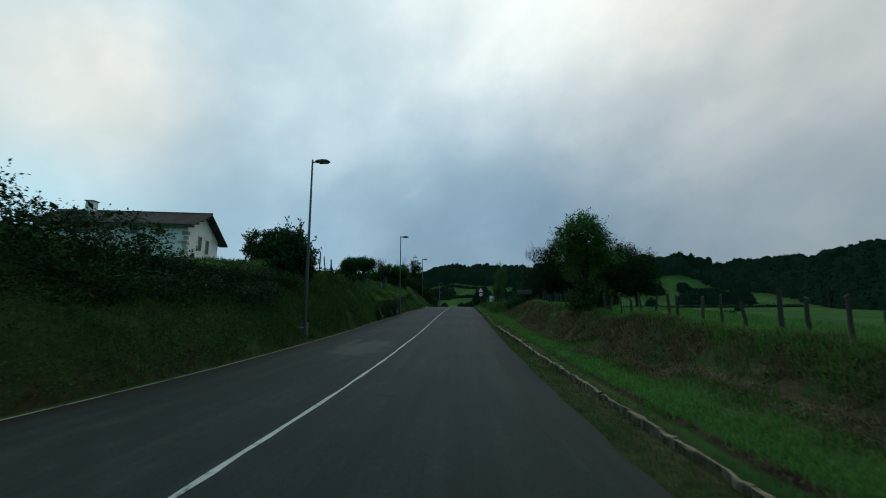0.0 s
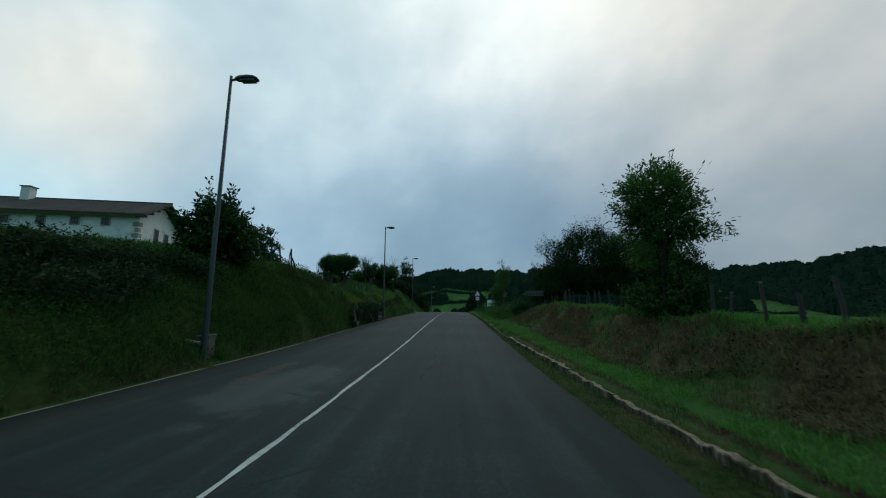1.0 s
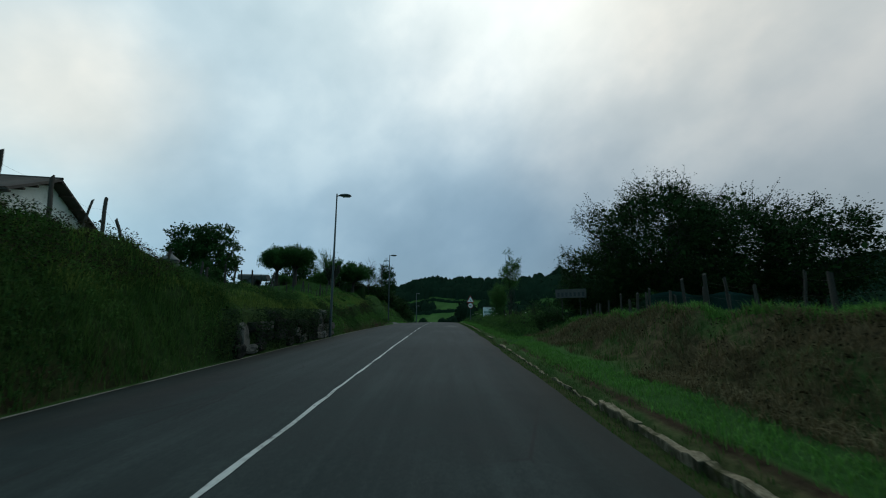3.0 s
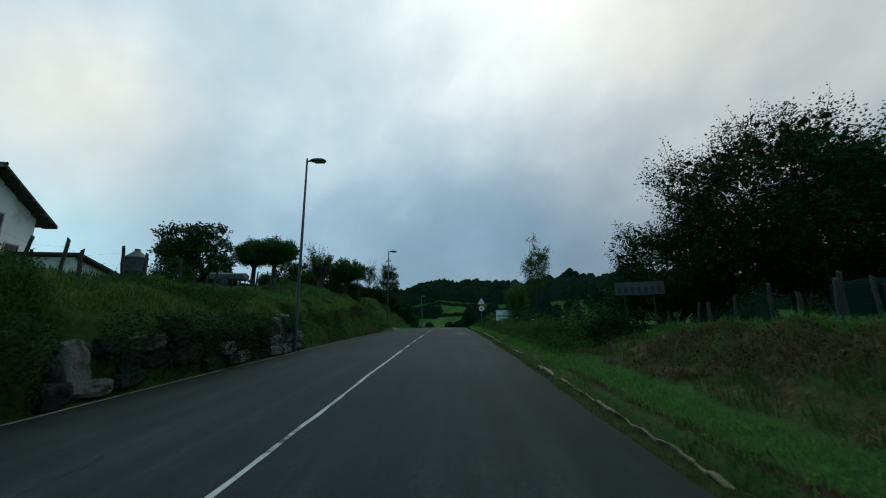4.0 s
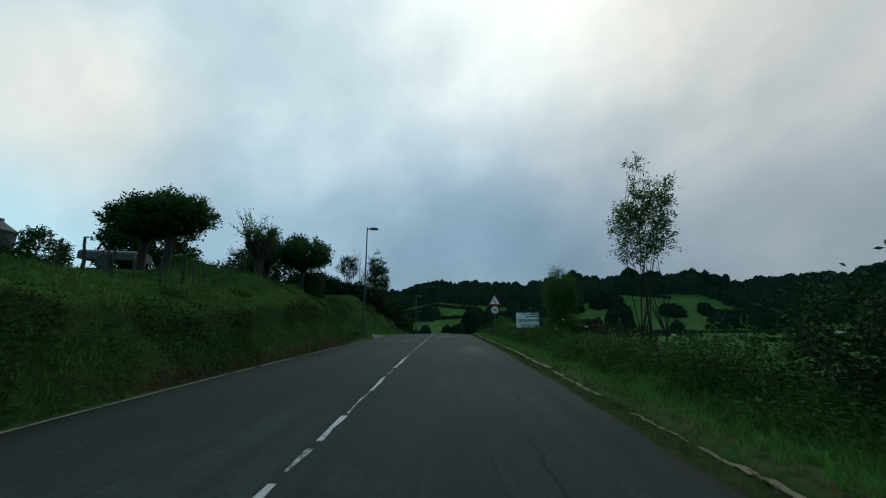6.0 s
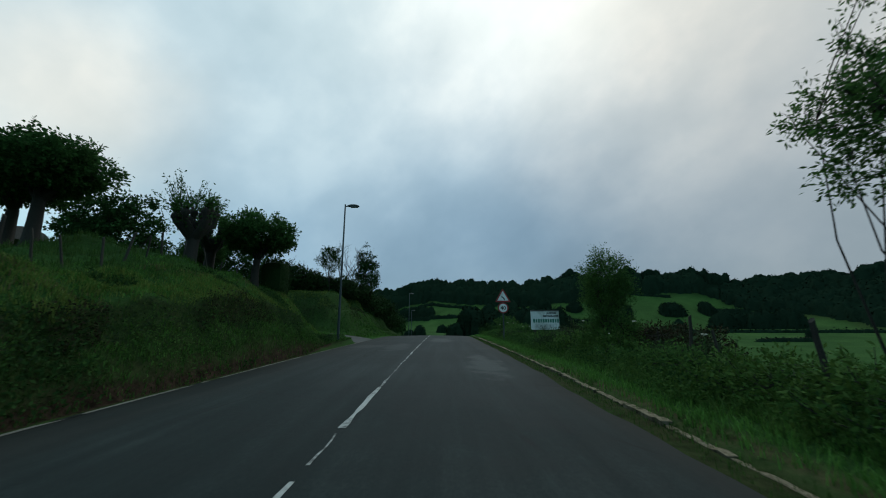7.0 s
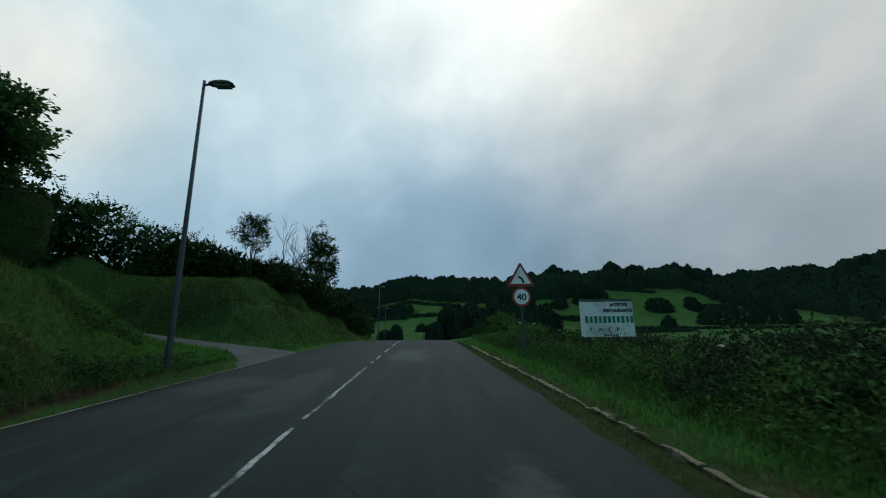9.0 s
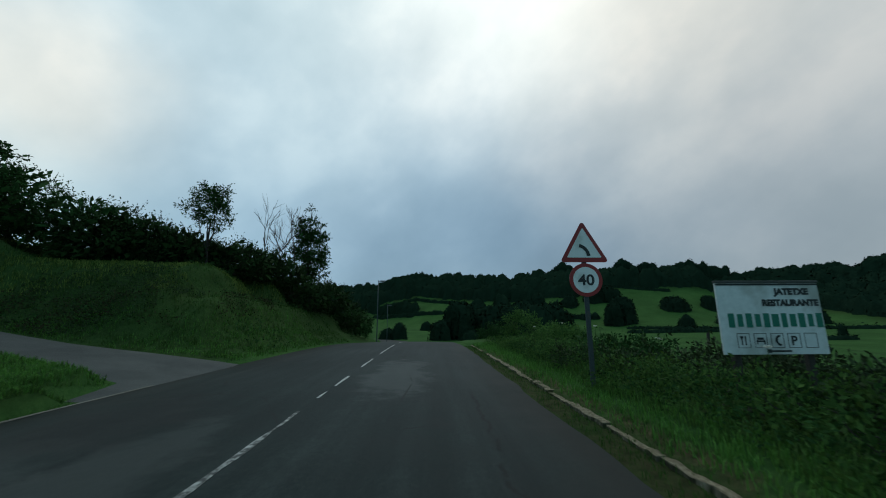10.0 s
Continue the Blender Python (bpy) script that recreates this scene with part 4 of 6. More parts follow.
for i in range(7):
    bm = plate(bmesh.new(), -.53 + i * .163, 1.42, .09, .17, -.017)
    part("name_bar", bm, M_BLACK, old, "dark painted bar")
for px in (-.42, .30):
    bm = box(bmesh.new(), (.04, .04, 1.85), (px, .06, .66), bevel=.01)
    part("post", bm, M_BARK, old)


# ---- fences: split stakes and two wires ----
def stake_mesh(seed):
    rng = random.Random(seed)
    bm = bmesh.new()
    h, r = rng.uniform(.78, 1.0), rng.uniform(.030, .046)
    rings = []
    for i, u in enumerate((0, .3, .6, .85, 1)):
        ox, oy = rng.uniform(-.012, .012), rng.uniform(-.012, .012)
        ring = []
        for s in range(6):
            a = 2 * math.pi * s / 6 + seed
            rr = r * (1 - .15 * u) * (1 + .2 * math.sin(s * 2.1 + seed))
            ring.append(bm.verts.new((ox + rr * math.cos(a), oy + rr * math.sin(a), -.35 + (h + .35) * u + (.03 * math.sin(a) if u == 1 else 0))))
        rings.append(ring)
    for a, b in zip(rings, rings[1:]):
        for s in range(6):
            bm.faces.new((a[s], a[(s + 1) % 6], b[(s + 1) % 6], b[s]))
    bm.faces.new(rings[-1])
    me = bpy.data.meshes.new("post")
    bm.to_mesh(me)
    bm.free()
    me.materials.append(M_POST)
    return me, h


STAKES = [stake_mesh(i) for i in range(7)]


def fence(line, gap, label, seed, tall=1.0, wires=(.45, .8), lean_=7, stout=1.0):
    rng = random.Random(seed)
    (x0, y0), e = line[0], None
    e = thing("fence", pose(x0, y0, float(land(x0, y0))), label, "fence")
    inv_ = e.matrix_world.inverted()
    pts = []
    for (ax, ay), (bx, by) in zip(line, line[1:]):
        k_ = max(1, round(math.hypot(bx - ax, by - ay) / gap))
        for i in range(k_):
            u = (i + rng.uniform(-.25, .25)) / k_
            pts.append((ax + (bx - ax) * u + rng.uniform(-.08, .08), ay + (by - ay) * u))
    tops = []
    for x, y in pts:
        me, h = rng.choice(STAKES)
        s = tall * rng.uniform(.85, 1.15)
        m_ = pose(x, y, float(land(x, y)), rng.gauss(0, lean_), rng.gauss(0, lean_), rng.uniform(0, 360)) @ Matrix.Diagonal((stout, stout, s, 1))
        ob = new("post", me)
        ob.parent = e
        ob.matrix_basis = inv_ @ m_
        tops.append((m_, h))
    for wv in wires:
        path = [(inv_ @ (m_ @ Vector((0, -.03, h * wv))), .0016) for m_, h in tops]
        V, Q = tubes([path], 3)
        part_mesh("wire", mesh_from("wire", V, Q, M_WIRE), None, e)
    return e


fence([(-8.55, 18.4), (-8.6, 24.6)], .68, "tall leaning grey wooden stakes with wire on the bank top", 3, 1.42, lean_=8, stout=1.0)
fence([(-8.6, 25.3), (-8.55, 32.4)], .70, "leaning grey wooden stakes with wire above the stone wall", 5, 1.0, lean_=6, stout=.9)
fence([(-8.6, 33.2), (-8.7, 38), (-9.6, 44.5), (-9.1, 49.6)], .85, "leaning grey wooden stakes with wire along the lawn", 4, .88, lean_=5, stout=.72)
fence([(4.95, 2.5), (4.85, 14), (4.9, 22), (5.1, 29)], .62, "rough grey wooden stakes with wire along the field", 8, .70, lean_=3, stout=.8)
fence([(5.3, 29.3), (7.5, 31.5), (10, 33)], .8, "rough grey wooden stakes under the hawthorns", 9, .9)
fence([(3.55, 37.7), (5.2, 44), (6.5, 52), (7.0, 60)], 2.6, "sparse wooden field posts with wire behind brambles", 12, 1.0, lean_=3, stout=.85)
fence([(-13, 41.5), (-17, 45.5), (-22, 47)], 1.5, "wooden posts at the farmyard edge", 14, 1.1)

# ---- kerb: rough low concrete edging along the gutter ----
kerb = tagged(new("kerb"), "rough pale concrete kerb along a grassy gutter", "kerb", kind="structure")


def kerb_mesh(seed):
    rng = random.Random(seed)
    bm = bmesh.new()
    box(bm, (.105, 1.0, .30), (0, 0, -.125), bevel=.018)
    bmesh.ops.subdivide_edges(bm, edges=[e_ for e_ in bm.edges if abs(e_.verts[0].co.y - e_.verts[1].co.y) > .5], cuts=7)
    for v in bm.verts:
        q = v.co * 7 + Vector((seed * 9, 0, 0))
        v.co += Vector((noise.noise(q) * .030, 0, noise.noise(q + Vector((5, 5, 5))) * .035 + noise.noise(q * .3) * .02))
    me = bpy.data.meshes.new("kerb_stone")
    bm.to_mesh(me)
    bm.free()
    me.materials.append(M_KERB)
    return me


KERBS = [kerb_mesh(i) for i in range(6)]
rk = random.Random(4)
y = -3.0
while y < 66:
    if not (28.2 < y < 30.4 or 60.2 < y < 61.5) and not (y > 30 and rk.random() < .06):
        low = -.01 if y >= 38 else -.04 if y >= 30.4 else -.11 if y > 19 else -.035
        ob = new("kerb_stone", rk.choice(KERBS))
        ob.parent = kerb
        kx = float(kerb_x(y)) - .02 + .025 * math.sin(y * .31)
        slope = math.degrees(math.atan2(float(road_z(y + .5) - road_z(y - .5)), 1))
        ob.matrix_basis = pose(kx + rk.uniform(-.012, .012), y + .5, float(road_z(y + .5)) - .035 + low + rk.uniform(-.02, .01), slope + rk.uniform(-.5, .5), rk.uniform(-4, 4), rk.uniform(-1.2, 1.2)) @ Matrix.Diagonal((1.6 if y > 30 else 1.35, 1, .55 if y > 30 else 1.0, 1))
    y += 1.0

# culvert headwalls where the gutter dives under the verge
def rough_block(size, seed, cuts=3, amp=.03, bevel=.03):
    bm = box(bmesh.new(), size, bevel=bevel)
    bmesh.ops.subdivide_edges(bm, edges=bm.edges[:], cuts=cuts, use_grid_fill=True)
    for v in bm.verts:
        q = v.co * 3 + Vector((seed * 7.3, seed, 0))
        v.co += Vector((noise.noise(q), noise.noise(q + Vector((9, 1, 4))), noise.noise(q + Vector((3, 8, 2))))) * amp
    return bm


for cy, sc_ in ((29.2, 1.0), (60.8, .7)):
    cz_ = float(road_z(cy)) - .30
    e = thing("culvert_headwall", pose(2.15, cy, cz_), "dark mossy concrete culvert mouth in the verge", "culvert")
    for nm, sz, at_ in (("lintel", (.62, .34, .17), (.04, .06, .07)), ("side_wall", (.14, .5, .45), (-.36, 0, -.1)), ("side_wall", (.14, .5, .45), (.36, 0, -.1)), ("back", (.6, .08, .4), (0, .28, -.1))):
        bm = rough_block([v * sc_ for v in sz], 3 + cy, 2, .055, .015)
        bmesh.ops.translate(bm, vec=Vector(at_) * sc_, verts=bm.verts)
        part(nm, bm, M_ROCK, e)

# ---- rough stone retaining wall at the foot of the bank ----
wall = thing("retaining_wall", pose(-5.9, 28.5, 0), "rough grey boulder wall at the foot of the bank", "stone wall")


def boulder(seed):
    rng = random.Random(seed)
    bm = bmesh.new()
    bmesh.ops.create_icosphere(bm, subdivisions=3, radius=.5)
    for v in bm.verts:
        q = v.co * 1.6 + Vector((seed * 3.1, 0, 0))
        v.co *= 1.12 + .30 * noise.noise(q) + .06 * noise.noise(q * 3)
        for ax in range(3):
            lim = .38 + .06 * rng.random()
            v.co[ax] = max(-lim, min(lim, v.co[ax]))
        v.co += v.co.normalized() * (.022 * noise.noise(q * 4) + .010 * noise.noise(q * 11))
    me = bpy.data.meshes.new("stone")
    bm.to_mesh(me)
    bm.free()
    me.materials.append(M_STONE)
    return me


BOULDERS = [boulder(i) for i in range(8)]
# the same boulders again, in the shade-darkened rock
DARK_BOULDERS = []
for me in BOULDERS:
    me = me.copy()
    me.materials[0] = M_ROCK
    DARK_BOULDERS.append(me)
rs = random.Random(21)
wi = wall.matrix_world.inverted()
for row in range(4):
    y = 24.3 + row * .12
    while y < 32.1:
        ln = rs.uniform(.34, .85)
        if not (row == 3 and rs.random() < .45) and not (y < 29 and rs.random() < .18):
            pale = rs.random() < (.7 if y > 30.4 else .4 if y > 28.6 else .06)
            ob = new("stone", rs.choice(BOULDERS if pale else DARK_BOULDERS))
            ob.parent = wall
            hgt = rs.uniform(.26, .44)
            ob.matrix_basis = wi @ (pose(-5.85 - row * .045 + rs.uniform(-.07, .05), y + ln / 2, float(road_z(y)) + .13 + row * .29, rs.uniform(-8, 8), rs.uniform(-8, 8), rs.uniform(-12, 12)) @ Matrix.Diagonal((.56, ln * 1.16, hgt * 1.14, 1)))
        y += ln
for yy_, zz_, s_ in ((24.75, .42, .62),):
    ob = tagged(new("boulder", BOULDERS[int(yy_) % 8]), "pale grey rock standing out of the bank", "rock")
    ob.matrix_world = pose(-5.82, yy_, float(road_z(yy_)) + zz_ + .04, 4, -8, 6) @ Matrix.Diagonal((.62 * s_, s_ * .78, 1.5 * s_, 1))

# concrete block and bent pipe at the foot of the first lamp
ob = tagged(part("concrete_block", rough_block((.26, .36, .56), 2, 2, .03), M_STONE), "small mossy concrete block beside the lamp foot", "block")
ob.matrix_world = pose(-6.1, 13.72, float(road_z(14)) + .3, 0, 0, 8)
V, Q = tubes([[((0, 0, 0), .045), ((-.35, -.05, .07), .045), ((-.75, -.1, .16), .04)]], 8)
ob = tagged(new("pipe", mesh_from("pipe", V, Q, M_CONCRETE, True)), "pale drain pipe stub in the bank", "pipe")
ob.matrix_world = pose(-5.95, 13.3, float(road_z(13.3)) + .42)

# ---- farmhouse ----
HA = .21
house = thing("farmhouse", pose(-31.5, 42.6, 0, 0, 0, math.degrees(HA)), "white rendered farmhouse with dark tiled gable roof and stone quoins", "house")
G, RID, EN, EF, NW, FW, LEN = 3.2, 12.15, 9.95, 8.9, 4.2, 5.0, 17.0
OV = .9
yn, yf = -NW + .7, FW - .85
zn, zf = RID - (RID - EN) * (-yn) / NW - .22, RID - (RID - EF) * yf / FW - .22


def prism(prof, x0, x1):
    bm = bmesh.new()
    a = [bm.verts.new((x0, py, pz)) for py, pz in prof]
    b = [bm.verts.new((x1, py, pz)) for py, pz in prof]
    bm.faces.new(a)
    bm.faces.new(b[::-1])
    for i in range(len(prof)):
        j = (i + 1) % len(prof)
        bm.faces.new((a[j], a[i], b[i], b[j]))
    bmesh.ops.recalc_face_normals(bm, faces=bm.faces)
    return bm


part("wall", prism([(yn, G - .6), (yf, G - .6), (yf, zf), (0, RID - .25), (yn, zn)], -LEN + .8, -OV), M_RENDER, house)
for nm, y0, z0_, sgn in (("roof_slope", -NW, EN, -1), ("roof_slope", FW, EF, 1)):
    ln = math.hypot(y0, RID - z0_)
    bm = prism([(0, RID), (y0, z0_), (y0, z0_ - .14), (0, RID - .16)], -LEN, 0)
    slope_ = part(nm, bm, M_ROOF, house)
    # courses of half-round tiles running down the slope
    V, Q = tubes([[((0, 0, RID + .035), .07), ((0, y0 * .5, (RID + z0_) / 2 + .035), .075), ((0, y0 * 1.01, z0_ + .03), .078)]], 6)
    course = mesh_from("tile_course", V, Q, M_ROOF, True)
    for i in range(int(LEN / .27)):
        ob = new("tile_course", course)
        ob.parent = slope_
        ob.matrix_basis = pose(-.14 - i * .27, 0, 0)
V, Q = tubes([[((-LEN, 0, RID + .06), .12), ((0, 0, RID + .06), .12)]], 8)
part_mesh("ridge", mesh_from("ridge", V, Q, M_ROOF, True), None, house)
for i in range(5):
    u = i / 4
    for s_, y0, z0_ in ((-1, -NW, EN), (1, FW, EF)):
        bm = box(bmesh.new(), (OV + .1, .14, .16), (-OV / 2, y0 * u * .97, RID + (z0_ - RID) * u * .97 - .26))
        part("rafter", bm, M_TIMBER, house)
bm = box(bmesh.new(), (.8, .8, 1.5), (-13.2, -.4, RID + .35), bevel=.03)
ch = part("chimney", bm, M_RENDER, house, "white chimney with a cap")
bm = box(bmesh.new(), (1.0, 1.0, .1), (-13.2, -.4, RID + 1.12), bevel=.02)
part("chimney_cap", bm, M_QUOIN, ch)


def house_window(face, u, z_, w_, h_):
    """A window on the long side (face 0) or the gable (face 1)."""
    if face == 0:
        m_ = pose(u, yn, z_)
    else:
        m_ = pose(-OV, u, z_, 0, 0, 90)
    bm = box(bmesh.new(), (w_ + .3, .06, h_ + .3), (0, -.02, 0), bevel=.01)
    fr = part("window", bm, M_QUOIN, house, "window in a stone surround")
    fr.matrix_local = m_
    bm = box(bmesh.new(), (w_, .03, h_), (0, -.045, 0))
    part("pane", bm, M_GLASS, fr)
    bm = bmesh.new()
    for dx, dz, a, b in ((0, 0, .05, h_), (0, h_ * .5, w_ + .06, .06), (0, -h_ * .5, w_ + .06, .06), (-w_ / 2, 0, .06, h_), (w_ / 2, 0, .06, h_)):
        box(bm, (a, .05, b), (dx, -.05, dz))
    part("window_frame", bm, M_TIMBER, fr)


for u in (-3.0, -5.6, -8.4, -11.3):
    house_window(0, u - .8, zn - .85, .55, .55)
for u in (-4.2, -7.4, -10.6):
    house_window(0, u - .8, zn - 3.2, .95, 1.1)
house_window(1, -.6, 8.3, .55, 1.5)
house_window(1, 1.2, 8.1, .55, 1.5)
house_window(1, -2.0, 6.6, .5, .5)
house_window(1, 2.6, 6.2, .9, 1.2)
for i in range(11):
    bm = box(bmesh.new(), (.34 if i % 2 else .55, .05, .42), (-OV - (.17 if i % 2 else .27), yn - .012, G + .3 + i * .56), bevel=.02)
    part("quoin", bm, M_QUOIN, house)
    bm = box(bmesh.new(), (.05, .34 if i % 2 else .55, .42), (-OV + .012, yn + (.17 if i % 2 else .27), G + .3 + i * .56), bevel=.02)
    part("quoin", bm, M_QUOIN, house)

# low outbuilding beside the house
ow = thing("outbuilding", pose(-29.5, 48.6, 0, 0, 0, 10), "low white outbuilding with a sloping dark roof", "shed")
part("wall", prism([(-2.2, 2.6), (2.4, 2.6), (2.4, 4.99), (-2.2, 6.1)], -5, -.3), M_RENDER, ow)
part("roof", prism([(-2.6, 6.42), (2.9, 5.09), (2.9, 4.94), (-2.6, 6.27)], -5.4, .3), M_TIMBER, ow)
bm = box(bmesh.new(), (.05, 1.4, 1.9), (-.28, 1.2, 3.8), bevel=.01)
part("door", bm, M_TIMBER, ow, "dark plank door")

# feed silo
silo = thing("feed_silo", pose(-26.0, 48.0, 2.9), "grey sheet metal feed silo with a conical cap", "silo")
V, Q = tubes([[((0, 0, 0), .77), ((0, 0, .02), .78), ((0, 0, 1.1), .78), ((0, 0, 1.12), .80), ((0, 0, 1.16), .78), ((0, 0, 2.2), .78), ((0, 0, 2.22), .80), ((0, 0, 2.26), .78), ((0, 0, 3.35), .78)]], 28)
part_mesh("drum", mesh_from("drum", V, Q, M_SILO, True), None, silo)
V, Q = tubes([[((0, 0, 3.34), .82), ((0, 0, 3.42), .81), ((0, 0, 3.95), .2), ((0, 0, 4.0), .2), ((0, 0, 4.12), .19), ((0, 0, 4.13), .01)]], 28)
part_mesh("cap", mesh_from("cap", V, Q, M_SHED), None, silo, "grey conical cap")
for i in range(9):
    bm = box(bmesh.new(), (.4, .03, .03), (.33, -.73, .4 + i * .33))
    part("rung", bm, M_STEEL, silo)

# grey round-topped trailer behind the pollards
tr_ = thing("farm_trailer", pose(-16.6, 45.6, float(land(-16.6, 45.6)), 0, 0, 15), "grey round-topped farm trailer on two wheels", "trailer")
prof = [(-.8, .45), (.8, .45)] + [(.8 * math.cos(radians(a)), .75 + .2 * math.sin(radians(a))) for a in range(0, 181, 20)]
part("body", prism(prof, -1.1, 1.1), M_SHED, tr_)
for s_ in (-1, 1):
    bm = bmesh.new()
    bmesh.ops.create_cone(bm, cap_ends=True, segments=20, radius1=.33, radius2=.33, depth=.2, matrix=pose(0, s_ * .85, .3, 90, 0, 0))
    wh = part("wheel", bm, M_BLACK, tr_)
    bm = bmesh.new()
    bmesh.ops.create_cone(bm, cap_ends=True, segments=14, radius1=.17, radius2=.15, depth=.22, matrix=pose(0, s_ * .86, .3, 90, 0, 0))
    part("rim", bm, M_STEEL, wh)

# green tarpaulin windbreak at the field edge
tp = thing("windbreak", pose(7.2, 25.3, float(land(7.2, 25.3)), 0, 0, 4), "dark green tarpaulin windbreak hung on stakes", "windbreak")
X_, Z_ = np.meshgrid(np.linspace(-1.7, 1.7, 35), np.linspace(.10, .98, 12))
Y_ = .05 * np.sin(X_ * 5 + Z_ * 2) + .03 * np.sin(X_ * 13)
me = grid_mesh("sheet", X_, Y_, Z_ - .06 * np.cos(X_ * 3.6) * (Z_ > .95), M_TARP)
me2 = part_mesh("sheet", me, None, tp)
sol = me2.modifiers.new("thickness", "SOLIDIFY")
sol.thickness = .006
for i in range(5):
    ob = new("post", STAKES[i][0])
    ob.parent = tp
    ob.matrix_basis = pose(-1.65 + i * .82, -.09, 0, random.Random(i).uniform(-4, 4), 0, 0) @ Matrix.Diagonal((1, 1, 1.15, 1))

# ---- trees and shrubs ----
# right side
tree("roadside_tree", "young ash tree with airy pale green leaves over ivy", 4.68, 14.0, 3.8, (.74, .8, 1.08), 2.62, .075, M_LEAF_PALE, 1, 95, 120, .085, .25, .8, .4, None, 8, spikes=60, spike_len=.6, slim=.3)
bush("shrub", "dark ivy-covered undergrowth round the tree foot", 4.85, 14.0, (.5, .6, .62), M_IVY, 2, 50, 55, .085, .2)
bush("shrub", "pale green elder shrub on the bank edge", 4.95, 15.4, (.7, .8, .45), M_LEAF, 3, 40, 45, .09, .2)
HAW = "dense dark hawthorn with a spiky twiggy outline"
tree("hawthorn", HAW, 8.35, 28.7, 6.2, (2.6, 2.5, 2.42), 3.45, .17, M_LEAF_DARK, 11, 520, 84, .047, .34, .35, .45, -1.55, 10, spikes=200, spike_len=.75, slim=.62, core=3800, core_size=.19, group="hawthorns at the field", fork=.42)
tree("hawthorn", HAW, 11.6, 29.6, 6.2, (2.9, 2.6, 2.4), 3.45, .19, M_LEAF_DARK, 12, 400, 74, .05, .34, .35, .45, -1.9, 10, spikes=160, spike_len=.75, slim=.62, core=3600, core_size=.20, group="hawthorns at the field", fork=.42)
tree("hawthorn", HAW, 12.5, 27.0, 4.6, (1.7, 1.7, 1.6), 2.7, .11, M_LEAF_DARK, 13, 210, 64, .055, .3, .35, .35, -1.2, 8, spikes=70, spike_len=.5, slim=.62, core=1500, core_size=.18, group="hawthorns at the field", fork=.45)
tree("hawthorn", "low dark hawthorn leaning over the old name board", 6.85, 31.3, 4.4, (1.75, 1.8, 1.9), 2.25, .08, M_LEAF_DARK, 15, 280, 74, .047, .27, .35, .45, -.75, 7, spikes=110, spike_len=.55, slim=.62, core=2400, core_size=.17, group="hawthorns at the field", fork=.4)
bush("shrub", "dark hawthorn scrub round the name board posts", 4.25, 30.2, (.55, .6, .5), M_LEAF_DARK, 16, 60, 60, .06, .2, core=120, core_size=.18)
tree("roadside_tree", "slender young tree with several thin stems and sparse leaves", 3.82, 36.8, 4.1, (.60, .65, .98), 3.28, .045, M_LEAF_PALE, 21, 84, 60, .055, .17, .9, .25, None, 14, M_BARK, .22, 3, spikes=70, spike_len=.38, slim=.36)
tree("roadside_tree", "rounded leafy green roadside tree rising from brambles", 4.2, 44.6, 3.4, (.56, .66, 1.05), 2.15, .07, M_LEAF_PALE, 22, 125, 84, .044, .22, .45, .4, None, 8, spikes=70, spike_len=.3, core=260, core_size=.15)
bush("shrub", "green leafy undergrowth round the roadside tree", 4.25, 44.4, (.72, .8, .85), M_LEAF_PALE, 23, 80, 60, .05, .22, core=160, core_size=.18)
rb = random.Random(31)
y = 31.2
while y < 63:
    hh = rb.uniform(.42, .6) * float(np.interp(y, [34, 36, 41, 44, 47, 50, 56], [1.2, .55, .48, .62, .5, .36, .30]))
    xx = 3.65 + rb.uniform(-.25, .35) + (.25 if 50.8 < y < 54.5 else 0) + (.4 if y < 34 else 0)
    if 50.6 < y < 53:
        hh *= 1.1
    bush("bramble_bush", "dark tangled bramble bush on the verge", xx, y, (rb.uniform(.75, 1.0), rb.uniform(.9, 1.2), hh), (M_BRAMBLE, M_LEAF_PALE, M_NETTLE)[rb.choice((0, 1, 1, 2, 2))], int(y * 10), 50, 36, .058, .19, "brambles along the verge", 22, .35)
    y += rb.uniform(1.15, 1.6)
for xx, yy_, hh in ((4.5, 46.8, .52), (4.7, 48.3, .5), (4.4, 49.6, .38), (5.3, 49.9, .36), (4.6, 50.9, .30), (5.4, 51.3, .32), (6.2, 50.6, .34), (6.6, 52.2, .3), (5.9, 53.2, .26)):
    bush("bramble_bush", "brown-green bramble thicket before the board", xx, yy_, (.85, .95, hh), M_BRAMBLE, 1200 + int(xx * 7 + yy_ * 31), 50, 36, .058, .19, "brambles along the verge", 18, .35)
for xx, yy_, hh in ((5.0, 42.3, .40), (5.1, 43.6, .5), (5.7, 44.9, .55), (6.2, 44.0, .55), (6.5, 45.6, .58), (7.3, 45.0, .6), (5.4, 46.3, .5), (8.1, 45.9, .62), (6.9, 46.9, .55), (7.7, 47.4, .55)):
    bush("bramble_bush", "brown-green bramble thicket beside the roadside tree", xx, yy_, (.85, .9, hh), M_BRAMBLE if (xx * 10) % 3 > 1 else M_BRACKEN, 1500 + int(xx * 7 + yy_ * 31), 50, 34, .056, .19, "brambles along the verge", 12, .3, core=110, core_size=.16)
